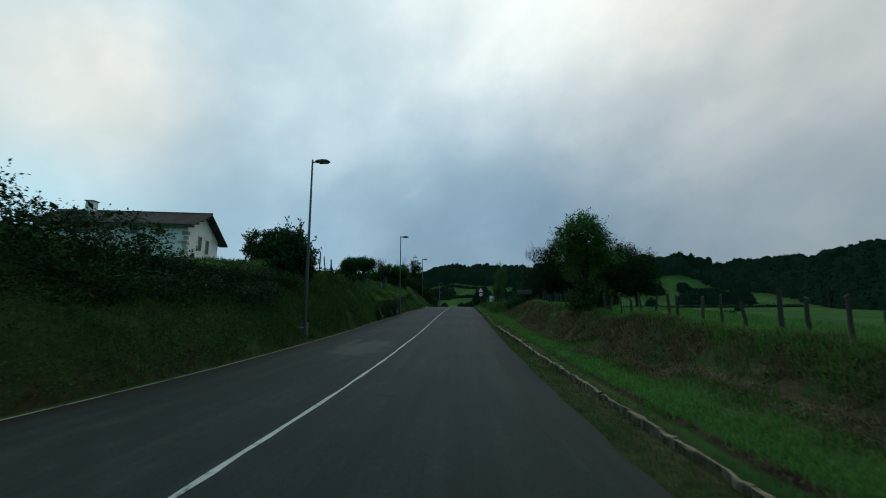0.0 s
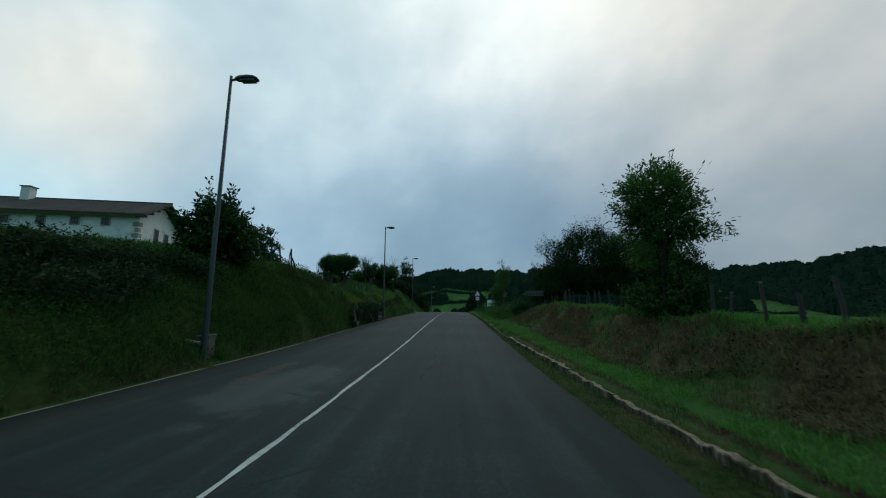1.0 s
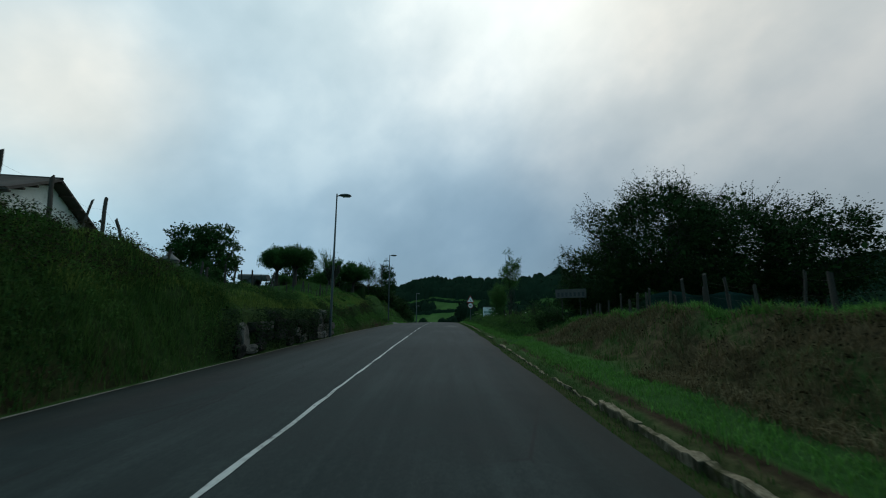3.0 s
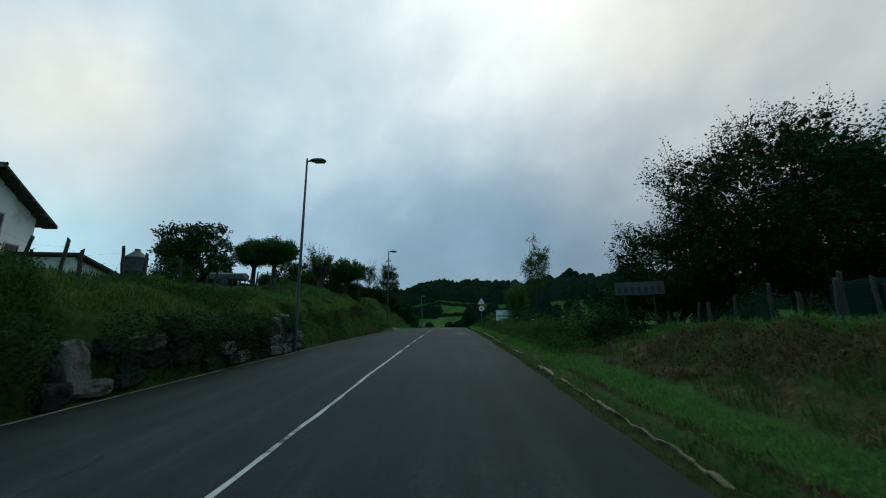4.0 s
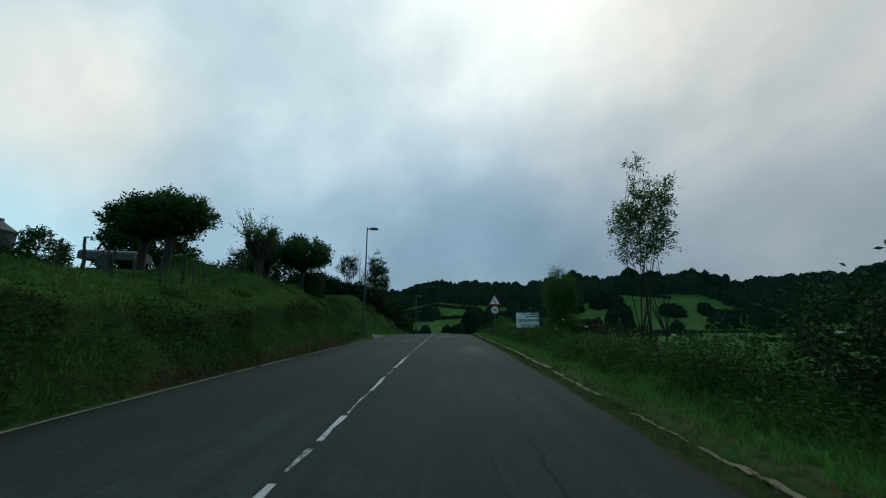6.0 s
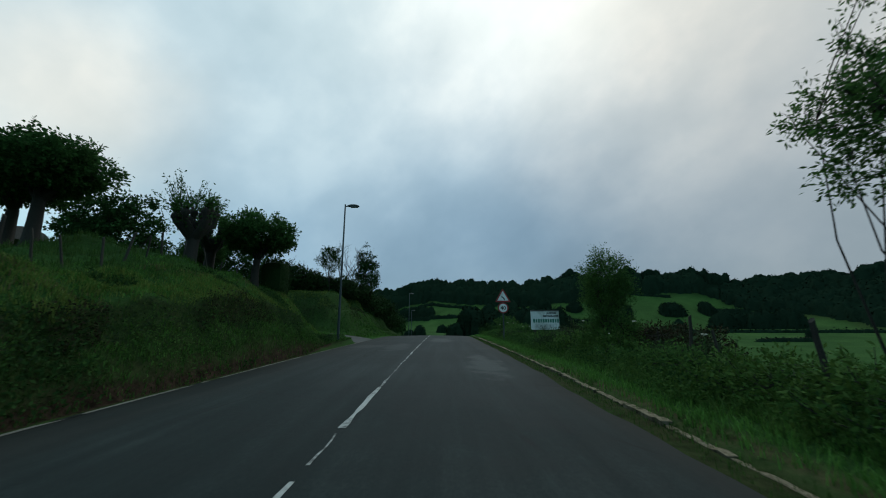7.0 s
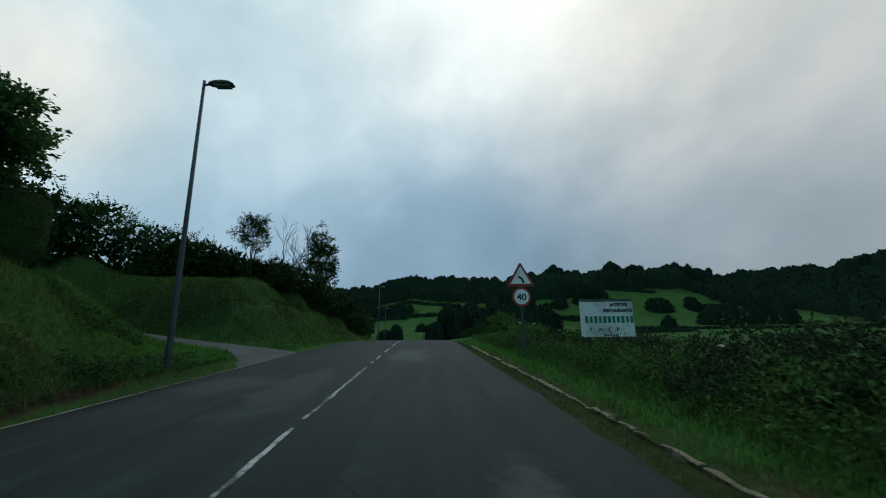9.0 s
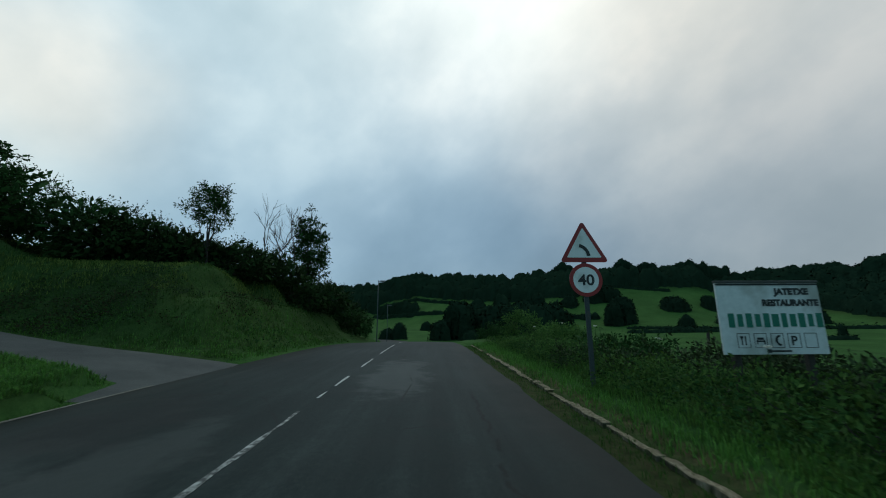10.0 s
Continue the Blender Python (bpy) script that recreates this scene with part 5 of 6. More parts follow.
for xx, yy_, r_, lf in ((5.6, 33.4, (1.3, 1.4, 1.0), M_LEAF), (5.4, 47.5, (1.1, 1.6, .5), M_BRAMBLE), (5.9, 54.8, (1.3, 1.6, .22), M_BRAMBLE), (5.3, 58.2, (1.2, 1.5, .26), M_LEAF), (5.0, 62.0, (.9, 1.2, .40), M_LEAF_PALE), (5.7, 64.5, (.8, 1.0, .45), M_LEAF_PALE), (5.5, 70.0, (1.0, 1.0, 1.10), M_LEAF_PALE), (4.1, 72.5, (.8, 1.2, .5), M_LEAF)):
    bush("shrub", "green hedgerow shrub beyond the verge", xx, yy_, r_, lf, int(xx * 13 + yy_), 60, 55, .09, .28, "hedgerow shrubs", 20)

# left side: shrubs and bramble crest on the bank, farm trees behind
rb = random.Random(77)
y = -1.5
while y < 15.2:
    hh = np.interp(y, [-2, 6.5, 7.7, 8.6, 9.6, 12, 15], [.62, .66, .60, .40, .20, .16, .14])
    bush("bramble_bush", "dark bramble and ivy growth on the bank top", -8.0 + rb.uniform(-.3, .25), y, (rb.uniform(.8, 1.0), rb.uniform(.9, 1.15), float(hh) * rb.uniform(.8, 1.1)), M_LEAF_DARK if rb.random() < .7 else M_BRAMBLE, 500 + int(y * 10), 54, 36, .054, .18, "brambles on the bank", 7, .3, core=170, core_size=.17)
    y += rb.uniform(.95, 1.3)
y = -.8
while y < 13.2:
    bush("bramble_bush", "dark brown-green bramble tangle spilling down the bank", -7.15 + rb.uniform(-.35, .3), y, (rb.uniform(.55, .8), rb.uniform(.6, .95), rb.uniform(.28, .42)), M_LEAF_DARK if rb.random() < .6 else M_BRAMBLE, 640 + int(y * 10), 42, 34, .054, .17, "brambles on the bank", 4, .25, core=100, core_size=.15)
    y += rb.uniform(.8, 1.2)
tree("bank_tree", "dense dark leafy laurel-like tree on the bank top", -8.3, 17.0, 3.0, (.85, 1.05, 1.1), .95, .09, M_LEAF, 41, 140, 56, .11, .25, .35, .4, -1.2, 8, spikes=170, spike_len=.75, slim=.5)
bush("farmyard_bush", "dense dark green bush beside the feed silo", -21.1, 46.0, (1.1, 1.1, 1.35), M_LEAF, 43, 90, 60, .1, .25)
tree("oak", "large round-crowned oak behind the farmyard", -43.9, 79.3, 15, (5.5, 5.5, 5.5), 8.7, .45, M_LEAF, 42, 250, 60, .30, .7, .4, .35, -4.2, 12, spikes=40, spike_len=.8, slim=.6)
POL = "pollarded plane tree with a thick trunk and mop-headed crown"


def pollard(x, y, s, seed, n_=190, bare=False, label=POL):
    return tree("pollard_tree", label, x, y, 3.2 * s, (1.4 * s, 1.4 * s, .80 * s), 2.42 * s, .17 * s, M_LEAF_PLANE, seed, n_, 66, .095 * s, .25 * s, .3, .35 if not bare else .2,
                -.38 * s, 11, M_BARK, .58, 1, "pollards on the bank", 140, .45 * s, .5, core=420, core_size=.2 * s)


pollard(-8.85, 48.75, .95, 51)
pollard(-12.0, 42.9, .92, 52)
pollard(-13.9, 43.9, .92, 53)
pollard(-12.6, 50.8, .7, 55, 120)
pollard(-14.8, 47.5, .5, 56, 90)


def knuckle_tree(x, y, seed, label):
    """A hard-cut pollard: thick knuckled limbs, with thin new shoots above."""
    rng = np.random.RandomState(seed)
    z0 = float(land(x, y)) - .1
    e = thing("pollard_tree", pose(x, y, z0), label, "tree", "pollards on the bank")
    paths = [[((0, 0, -.15), .30), ((0, 0, .25), .22), ((.03, 0, .8), .20), ((0, .02, 1.25), .24)]]
    S, O = [], []
    for i in range(10):
        a = 2 * math.pi * i / 10 + rng.uniform(-.25, .25)
        l_ = rng.uniform(.42, .78)
        up_ = rng.uniform(.25, .75)
        d1 = Vector((math.cos(a), math.sin(a), 0))
        p1 = d1 * l_ * .55 + Vector((0, 0, 1.3 + rng.uniform(0, .15)))
        p2 = d1 * l_ * .9 + Vector((rng.normal(0, .06), rng.normal(0, .06), 1.45 + up_ * .4))
        p3 = p2 + d1 * .08 + Vector((rng.normal(0, .05), rng.normal(0, .05), up_ * .5))
        paths.append([((0, 0, 1.05), .19), (p1, .14), (p2, .11), (p3, .10), (p3 + Vector((0, 0, .08)), .16), (p3 + Vector((0, 0, .18)), .13), (p3 + Vector((0, 0, .24)), .03)])
        paths.append([(p1, .12), (p1 + Vector((0, 0, .25)), .09), (p1 + Vector((0, 0, .33)), .13), (p1 + Vector((0, 0, .42)), .03)])
        for k_ in range(9):
            d_ = (Vector((rng.normal(0, .4), rng.normal(0, .4), 1)) + d1 * .25).normalized()
            h_ = rng.uniform(.9, 1.75) if i in (4, 5, 6) else rng.uniform(.25, .7)
            q0 = p3 + Vector((0, 0, .15))
            paths.append([(q0, .012), (q0 + d_ * h_ * .5, .008), (q0 + d_ * h_, .003)])
            for u in np.linspace(.2, 1, 20):
                S.append(tuple(q0 + d_ * h_ * u))
                O.append(tuple(d_))
        for q_, k_ in ((p3, 30), (p2, 10), (p1, 4)):
            for _ in range(k_):
                S.append(tuple(q_ + Vector(tuple(rng.normal(0, .2, 3)))))
                O.append((d1.x, d1.y, .5))
    V, Q = tubes(paths, 7)
    part_mesh("trunk", mesh_from("trunk", V, Q, M_BARK, True), None, e)
    S = np.array(S)
    part_mesh("crown", leaf_mesh("crown", S + rng.normal(0, .05, S.shape), np.array(O), .11, rng, M_LEAF_PLANE), None, e)
    return e


knuckle_tree(-10.1, 46.4, 61, "hard-cut pollard with knuckled limbs and thin new shoots")
knuckle_tree(-11.1, 49.0, 62, "hard-cut pollard with knuckled limbs and thin new shoots")

# clipped hedge block beside the last pollard
bm = box(bmesh.new(), (1.0, 1.1, 1.55), (0, 0, .7), bevel=.34)
hb_ = thing("clipped_hedge", pose(-8.55, 49.95, float(land(-8.55, 49.95))), "dark clipped box hedge block beside a pollard", "hedge")
rng = np.random.RandomState(8)
face = rng.uniform(-.5, .5, (5200, 3))
ax_ = rng.randint(0, 3, 5200)
face[np.arange(5200), ax_] = np.sign(face[np.arange(5200), ax_]) * .5
nrm = np.zeros_like(face)
nrm[np.arange(5200), ax_] = np.sign(face[np.arange(5200), ax_])
k_ = np.maximum(np.linalg.norm(face, axis=1) / .64, 1)[:, None]
part("core", bm, M_LEAF_DARK, hb_)
part_mesh("foliage", leaf_mesh("foliage", face / k_ * np.array([1.05, 1.15, 1.62]) + [0, 0, .72], nrm, .055, rng, M_LEAF_DARK), None, hb_)

# shrubs along the mound beyond the side road
for xx, yy_, r_, lf, sd in ((-16.4, 64.6, (2.2, 1.8, 1.85), M_LEAF, 1), (-15.0, 63.9, (1.5, 1.4, 1.3), M_LEAF_DARK, 15), (-20.2, 63.0, (1.7, 1.5, 1.9), M_LEAF_DARK, 16), (-12.9, 65.0, (1.5, 1.4, 1.15), M_LEAF_DARK, 17), (-13.9, 64.6, (1.7, 1.5, 1.45), M_LEAF_DARK, 2), (-18.8, 63.4, (1.8, 1.6, 2.0), M_LEAF, 3), (-11.9, 65.4, (1.6, 1.6, 1.1), M_LEAF_DARK, 4),
                            (-10.2, 66.8, (1.6, 1.8, 1.1), M_LEAF_DARK, 5), (-9.4, 69.5, (1.6, 1.8, 1.1), M_LEAF_DARK, 6), (-8.9, 72.5, (1.7, 2.0, 1.2), M_LEAF_DARK, 7), (-8.4, 76, (1.9, 2.2, 1.4), M_LEAF_DARK, 8),
                            (-7.9, 80, (1.9, 2.2, 1.5), M_LEAF_DARK, 9), (-7.6, 84.5, (1.8, 2.4, 1.4), M_LEAF, 10), (-12.6, 67.5, (2, 2, 1.4), M_LEAF_DARK, 11), (-12, 72, (2.2, 2.2, 1.6), M_LEAF_DARK, 12), (-21.5, 62.0, (2.0, 1.8, 1.9), M_LEAF, 13), (-25, 61, (2.2, 2.2, 1.9), M_LEAF, 14)):
    bush("shrub", "dense dark shrub on the grassy mound", xx, yy_, r_, lf, 700 + sd, 100, 26, .09, .3, "shrubs on the mound", 50, .7, core=800, core_size=.40)
tree("mound_tree", "small airy tree among the mound shrubs", -10.7, 64.6, 4.5, (.85, .85, 1.0), 3.1, .06, M_LEAF, 71, 70, 44, .085, .22, .4, .3, None, 7, spikes=50, spike_len=.5)
tree("mound_tree", "tall slim ivy-clad tree at the end of the mound", -10.1, 77.5, 7.8, (1.25, 1.25, 3.2), 5.0, .13, M_LEAF, 72, 120, 45, .16, .3, .5, .2, None, 9, spikes=50, spike_len=.6)


def bare_tree(x, y, h, seed):
    rng = np.random.RandomState(seed)
    z0 = float(land(x, y)) - .1
    e = thing("bare_tree", pose(x, y, z0), "leafless dead tree with dark upswept branches", "tree")
    paths = []

    def grow(p_, d_, l_, r_, depth):
        q = p_ + d_ * l_ * .5 + Vector((rng.normal(0, .04), rng.normal(0, .04), 0)) * l_
        t_ = p_ + d_ * l_
        paths.append([(p_, r_), (q, r_ * .8), (t_, r_ * .55)])
        if depth == 0:
            return
        for _ in range(3 if depth > 1 else 4):
            nd = (d_ + Vector((rng.normal(0, .42), rng.normal(0, .42), rng.normal(.12, .2)))).normalized()
            grow(t_ - d_ * l_ * rng.uniform(0, .35), nd, l_ * rng.uniform(.55, .8), r_ * .55, depth - 1)

    grow(Vector((0, 0, 0)), Vector((.05, 0, 1)).normalized(), h * .34, .10, 4)
    V, Q = tubes(paths, 4)
    part_mesh("trunk", mesh_from("trunk", V, Q, M_BARK, True), None, e)


bare_tree(-12.5, 75.0, 11.8, 5)
bare_tree(-11.3, 76.5, 9.4, 6)

# hedges, copses and woods in the valley and on the hills
def canopy(name, label, category, spots, cell, leaf, per_m2, seed, mat_, inside=None, under=0.0, kind="stuff", group=""):
    """A closed roof of overlapping round crowns (x, y, height, radius), roughened and covered with small leaf sprays."""
    rng = np.random.RandomState(seed)
    C = np.array(spots, float)
    x0, x1 = (C[:, 0] - C[:, 3]).min() - 2 * cell, (C[:, 0] + C[:, 3]).max() + 2 * cell
    y0, y1 = (C[:, 1] - C[:, 3]).min() - 2 * cell, (C[:, 1] + C[:, 3]).max() + 2 * cell
    gx_, gy_ = np.arange(x0, x1 + cell, cell), np.arange(y0, y1 + cell, cell)
    X, Y = np.meshgrid(gx_, gy_)
    X, Y = X + rng.uniform(-.3, .3, X.shape) * cell, Y + rng.uniform(-.3, .3, X.shape) * cell
    H = np.zeros(X.shape)
    if inside is not None:
        H = np.where(inside(X, Y), under * (1 + .3 * bumps(X, Y, 6)), 0)
    for cx, cy, h, r in C:
        i0, i1 = max(int((cx - r - x0) / cell) - 1, 0), int((cx + r - x0) / cell) + 3
        j0, j1 = max(int((cy - r - y0) / cell) - 1, 0), int((cy + r - y0) / cell) + 3
        sx, sy = X[j0:j1, i0:i1], Y[j0:j1, i0:i1]
        d = np.hypot(sx - cx, sy - cy) / (r * (1 + .22 * bumps(sx, sy, r * .7)))
        dome = np.where(d < 1, np.maximum(h - min(1.3 * r, h * .92) * (1 - np.sqrt(np.clip(1 - d * d, 0, 1))), h * .08), 0)
        H[j0:j1, i0:i1] = np.maximum(H[j0:j1, i0:i1], dome)
    top = float(C[:, 2].mean())
    full = H > 0
    H = np.where(full, H * (1 + .12 * bumps(X, Y, top * .2) + .035 * rng.uniform(-1, 1, H.shape)), -.15)
    Z = land(X, Y) + H
    rr, cc = X.shape
    ids = np.arange(rr * cc).reshape(rr, cc)
    quads = np.stack([ids[:-1, :-1], ids[:-1, 1:], ids[1:, 1:], ids[1:, :-1]], -1).reshape(-1, 4)
    quads = quads[full.ravel()[quads].any(1)]
    P = np.stack([X, Y, Z], -1).reshape(-1, 3)
    keep = np.unique(quads)
    remap = np.zeros(rr * cc, int)
    remap[keep] = np.arange(len(keep))
    P, quads = P[keep], remap[quads]
    tri_ = np.concatenate([quads[:, [0, 1, 2]], quads[:, [0, 2, 3]]], 0)
    n_ = np.cross(P[tri_[:, 1]] - P[tri_[:, 0]], P[tri_[:, 2]] - P[tri_[:, 0]])
    area = np.linalg.norm(n_, axis=1) / 2
    n_ /= np.maximum(area * 2, 1e-9)[:, None]
    pick = rng.choice(len(tri_), int(area.sum() * per_m2), p=area / area.sum())
    w_ = rng.dirichlet((1, 1, 1), len(pick))
    S = (P[tri_[pick]] * w_[..., None]).sum(1)
    nrm = n_[pick]
    vn = np.zeros(P.shape)
    for k in range(3):
        np.add.at(vn, tri_[:, k], n_ * area[:, None])
    vn /= np.linalg.norm(vn, axis=1)[:, None] + 1e-9
    vn = vn * .75 + np.array([0, 0, .25])
    vn /= np.linalg.norm(vn, axis=1)[:, None]
    soft_ = (vn[tri_[pick]] * w_[..., None]).sum(1) + rng.normal(0, .13, nrm.shape)
    soft_ /= np.linalg.norm(soft_, axis=1)[:, None]
    S = S + nrm * (rng.uniform(-.4, 1, (len(pick), 1)) ** 3 * leaf * (.8 if under else 1.3))
    nrm = nrm + rng.normal(0, .4 if under else .75, nrm.shape)
    nrm /= np.linalg.norm(nrm, axis=1)[:, None]
    u = np.cross(nrm, rng.normal(0, 1, nrm.shape))
    u /= np.linalg.norm(u, axis=1)[:, None]
    v = np.cross(nrm, u)
    L = leaf * rng.uniform(.35, .85, (len(S), 1))
    j = rng.uniform(.5, 1.0, (4, len(S), 1))
    V = np.stack([S - u * L * j[0], S - v * L * j[1] * .75, S + u * L * j[2], S + v * L * j[3] * .75], 1).reshape(-1, 3)
    q4 = np.arange(len(V)).reshape(-1, 4) + len(P)
    tris = np.concatenate([tri_, q4[:, [0, 1, 2]], q4[:, [0, 2, 3]]], 0)
    me = mesh_from(name, np.concatenate([P, V], 0), tris, mat_, True)
    me.normals_split_custom_set_from_vertices(np.concatenate([vn, np.repeat(soft_, 4, 0)], 0))
    return tagged(new(name, me), label, category, group, kind)


def field_bush(label, x, y, r, h, seed, mat_, flat=1.0):
    """One rounded bush of several heads grown together."""
    rg = random.Random(seed)
    spots = [(x, y, h * .95, r * .74)]
    for k in range(6):
        a = k * 1.05 + rg.uniform(-.3, .3)
        q = rg.uniform(.36, .55)
        spots.append((x + math.cos(a) * r * q, y + math.sin(a) * r * q * flat, h * rg.uniform(.60, .86), r * rg.uniform(.34, .48)))
    canopy("field_bush", label, "bush", spots, max(r * .12, .24), max(r * .15, .3), 5.5 / max(r * .15, .3) ** 1.3, seed, mat_, kind="", group="bushes in the pasture")


VALLEY = "leafy hedgerow tree at the valley foot"
for xx, yy_, r_, h_, sd in ((7.4, 138.5, 3.9, 9.6, 31), (11.6, 143, 3.6, 7.4, 32), (16.5, 140, 4.4, 8.0, 33), (2.8, 136, 2.7, 4.8, 34), (-7.0, 134.5, 1.9, 3.8, 35), (-10.2, 137, 2.0, 2.6, 36), (-.8, 177, 2.2, 3.0, 37), (26, 150, 5.2, 9.0, 38), (34, 150, 5.0, 8.4, 39), (21, 152, 4.6, 8.6, 40), (41, 167, 5.2, 9.0, 41), (9, 128, 1.8, 2.6, 42), (14, 127, 2.6, 3.6, 43)):
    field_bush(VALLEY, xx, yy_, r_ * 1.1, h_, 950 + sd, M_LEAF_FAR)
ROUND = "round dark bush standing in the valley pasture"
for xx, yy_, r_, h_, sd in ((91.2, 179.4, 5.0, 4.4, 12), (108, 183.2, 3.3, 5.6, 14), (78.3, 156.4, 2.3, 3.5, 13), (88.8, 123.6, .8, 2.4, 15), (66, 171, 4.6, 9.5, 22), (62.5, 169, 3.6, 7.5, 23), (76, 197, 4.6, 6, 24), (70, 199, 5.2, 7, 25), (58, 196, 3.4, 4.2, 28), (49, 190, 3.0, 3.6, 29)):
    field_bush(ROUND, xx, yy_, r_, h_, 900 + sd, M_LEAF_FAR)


def hedge_line(pts, h, wd, seed, label="dark field hedge across the pasture"):
    rg = random.Random(seed)
    spots = []
    for (ax, ay), (bx, by) in zip(pts, pts[1:]):
        k_ = max(2, int(math.dist((ax, ay), (bx, by)) / (wd * .75)))
        for i in range(k_):
            u = (i + rg.uniform(0, 1)) / k_
            spots.append((ax + (bx - ax) * u + rg.gauss(0, wd * .2), ay + (by - ay) * u + rg.gauss(0, wd * .2), h * rg.uniform(.72, 1.1), wd * rg.uniform(.8, 1.25)))
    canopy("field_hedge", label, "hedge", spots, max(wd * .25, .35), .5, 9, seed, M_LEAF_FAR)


hedge_line([(62, 160), (112, 127)], .8, .7, 1)
hedge_line([(72, 119), (83, 116)], .8, .7, 2)
hedge_line([(94.5, 158), (103, 152.5), (110, 147)], 6.0, 3.6, 3, "rounded dark copse in the pasture")
hedge_line([(56, 149), (76, 142)], 1.0, .8, 4)
hedge_line([(114, 187), (123.5, 180)], 2.2, 1.5, 9)
hedge_line([(84, 215), (104, 200)], .9, .8, 10)
hedge_line([(-32, 242), (-18, 229), (-6.5, 217)], 4.2, 2.2, 5)
hedge_line([(-27, 228), (-8, 211), (7, 209)], 1.3, 1.0, 6)
hedge_line([(-14, 238), (2, 226), (14, 221)], 1.2, .9, 7)
hedge_line([(42, 186), (62, 180)], 1.8, 1.2, 11)


def far_wood(label, inside, box_, n_, hmin, hmax, seed, cell=1.0, leaf=.75, per_m2=4.0, under=0.0):
    """Woodland: a canopy of crowns strewn over a stretch of hillside."""
    rng = np.random.RandomState(seed)
    x_, y_ = rng.uniform(box_[0], box_[1], n_), rng.uniform(box_[2], box_[3], n_)
    ok = inside(x_, y_)
    x_, y_ = x_[ok], y_[ok]
    h = rng.uniform(hmin, hmax, len(x_)) * (1 + .25 * bumps(x_, y_, 25))
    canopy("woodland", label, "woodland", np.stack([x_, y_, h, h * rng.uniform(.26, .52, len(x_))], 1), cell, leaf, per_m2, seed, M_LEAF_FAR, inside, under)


far_side = lambda x_, y_: np.arctan2(x_, np.maximum(y_ - 40, 1)) > radians(38.5)
seen = lambda x_, y_: x_ > (y_ - 40) * -.75
far_wood("dark leafy woodland along the ridge", lambda x_, y_: wood_inside(x_, y_) & ~far_side(x_, y_) & seen(x_, y_), (-240, 300, 60, 330), 5200, 4.6, 8.0, 1, 1.2, .92, 1.5, under=3.6)
far_wood("dark leafy woodland on the hill behind the farm", lambda x_, y_: wood_inside(x_, y_) & ~seen(x_, y_), (-240, -20, 60, 330), 900, 6.0, 9.5, 7, 2.5, 1.6, .8, under=3.0)
far_wood("dense dark woodland over the misty hillside", lambda x_, y_: wood_inside(x_, y_) & far_side(x_, y_) & (np.hypot(x_, y_ - 40) < 310), (40, 310, 40, 300), 4600, 3.8, 6.2, 8, 1.2, .92, 1.5, under=2.8)
far_wood("dark trees crowding the valley foot ahead", lambda x_, y_: (x_ > (y_ - 40) * .12) & (x_ < (y_ - 40) * .29) & (bumps(x_, y_, 14) > -.6), (10, 62, 138, 205), 190, 4, 7.5, 5, .6, .5, 6)
canopy("woodland", "tall oaks standing up from the ridge line", "woodland", [(px_ + dx_, py_ + dy_, hh * q_, rr_) for px_, py_, hh in ((102, 232, 11), (127, 216, 10), (131, 213, 11), (134, 209, 10), (112, 227, 9.5), (74, 242, 10.5)) for dx_, dy_, q_, rr_ in ((0, 0, 1, 3.0), (2.2, -1.5, .9, 2.3), (-2.2, 1.4, .88, 2.4))], .6, .6, 5, 6, M_LEAF_FAR)
far_wood("tree line closing the plateau behind the farm", lambda x_, y_: (np.hypot(x_, y_ - 40) > 85) & (x_ < -50), (-230, -50, -90, 190), 420, 8, 13, 3, 2.0, 1.4, 1.2)
far_wood("tree line behind the start of the road", lambda x_, y_: np.hypot(x_, y_) > 80, (-180, 200, -190, -70), 420, 8, 13, 4, 3.0, 2.0, .6)

# ---- grass and undergrowth ----
rng = np.random.RandomState(17)


def scatter(x0, x1, y0, y1, per_m2, keep=None):
    k_ = int((x1 - x0) * (y1 - y0) * per_m2)
    x_, y_ = rng.uniform(x0, x1, k_), rng.uniform(y0, y1, k_)
    ok = np.ones(k_, bool) if keep is None else keep(x_, y_)
    return x_[ok], y_[ok]


def off_lane(x_, y_):
    al, ac = side_road(x_, y_)
    lo, hi = lane_edges(al)
    return (ac < lo - .08) | (ac > hi + .08)


x_, y_ = scatter(1.95, 4.4, 0, 30, 150, lambda a, b: (a < np.interp(b, [0, 5, 9, 14], [4.1, 3.6, 3.15, 2.9]) + .3 * bumps(b * 0, b, 1.6)) & (a > kerb_x(b) + .17 + .13 * bumps(a * 0 + 3, b, .8)) & (bumps(a, b, .5) > -.75))
blades("verge_grass", x_, y_, .105, .010, rng, M_GRASS, "bright green short grass on the verge", lean_=.9)
x_, y_ = scatter(1.95, 3.1, 30, 66, 110)
blades("verge_grass", x_, y_, .14, .012, rng, M_GRASS, "tall green grass along the verge", lean_=.8)
x_, y_ = scatter(2.4, 4.2, 30, 64, 34)
blades("verge_grass", x_, y_, .27, .013, rng, M_GRASS_DULL, "long rank grass among the brambles", lean_=.9)
x_, y_ = scatter(2.9, 5.2, 0, 29.5, 190, lambda a, b: (a > np.interp(b, [0, 5, 9, 12], [3.8, 3.3, 3.0, 2.9])) & (a < np.interp(b, [0, 5, 9, 12], [5.2, 5.0, 4.6, 4.5])) & (bumps(a, b, .8) + bumps(a, b, .35) * .5 > -.35))
blades("dry_grass", x_, y_, .19, .011, rng, M_STRAW, "brown dry cut grass on the low bank", lean_=1.7)
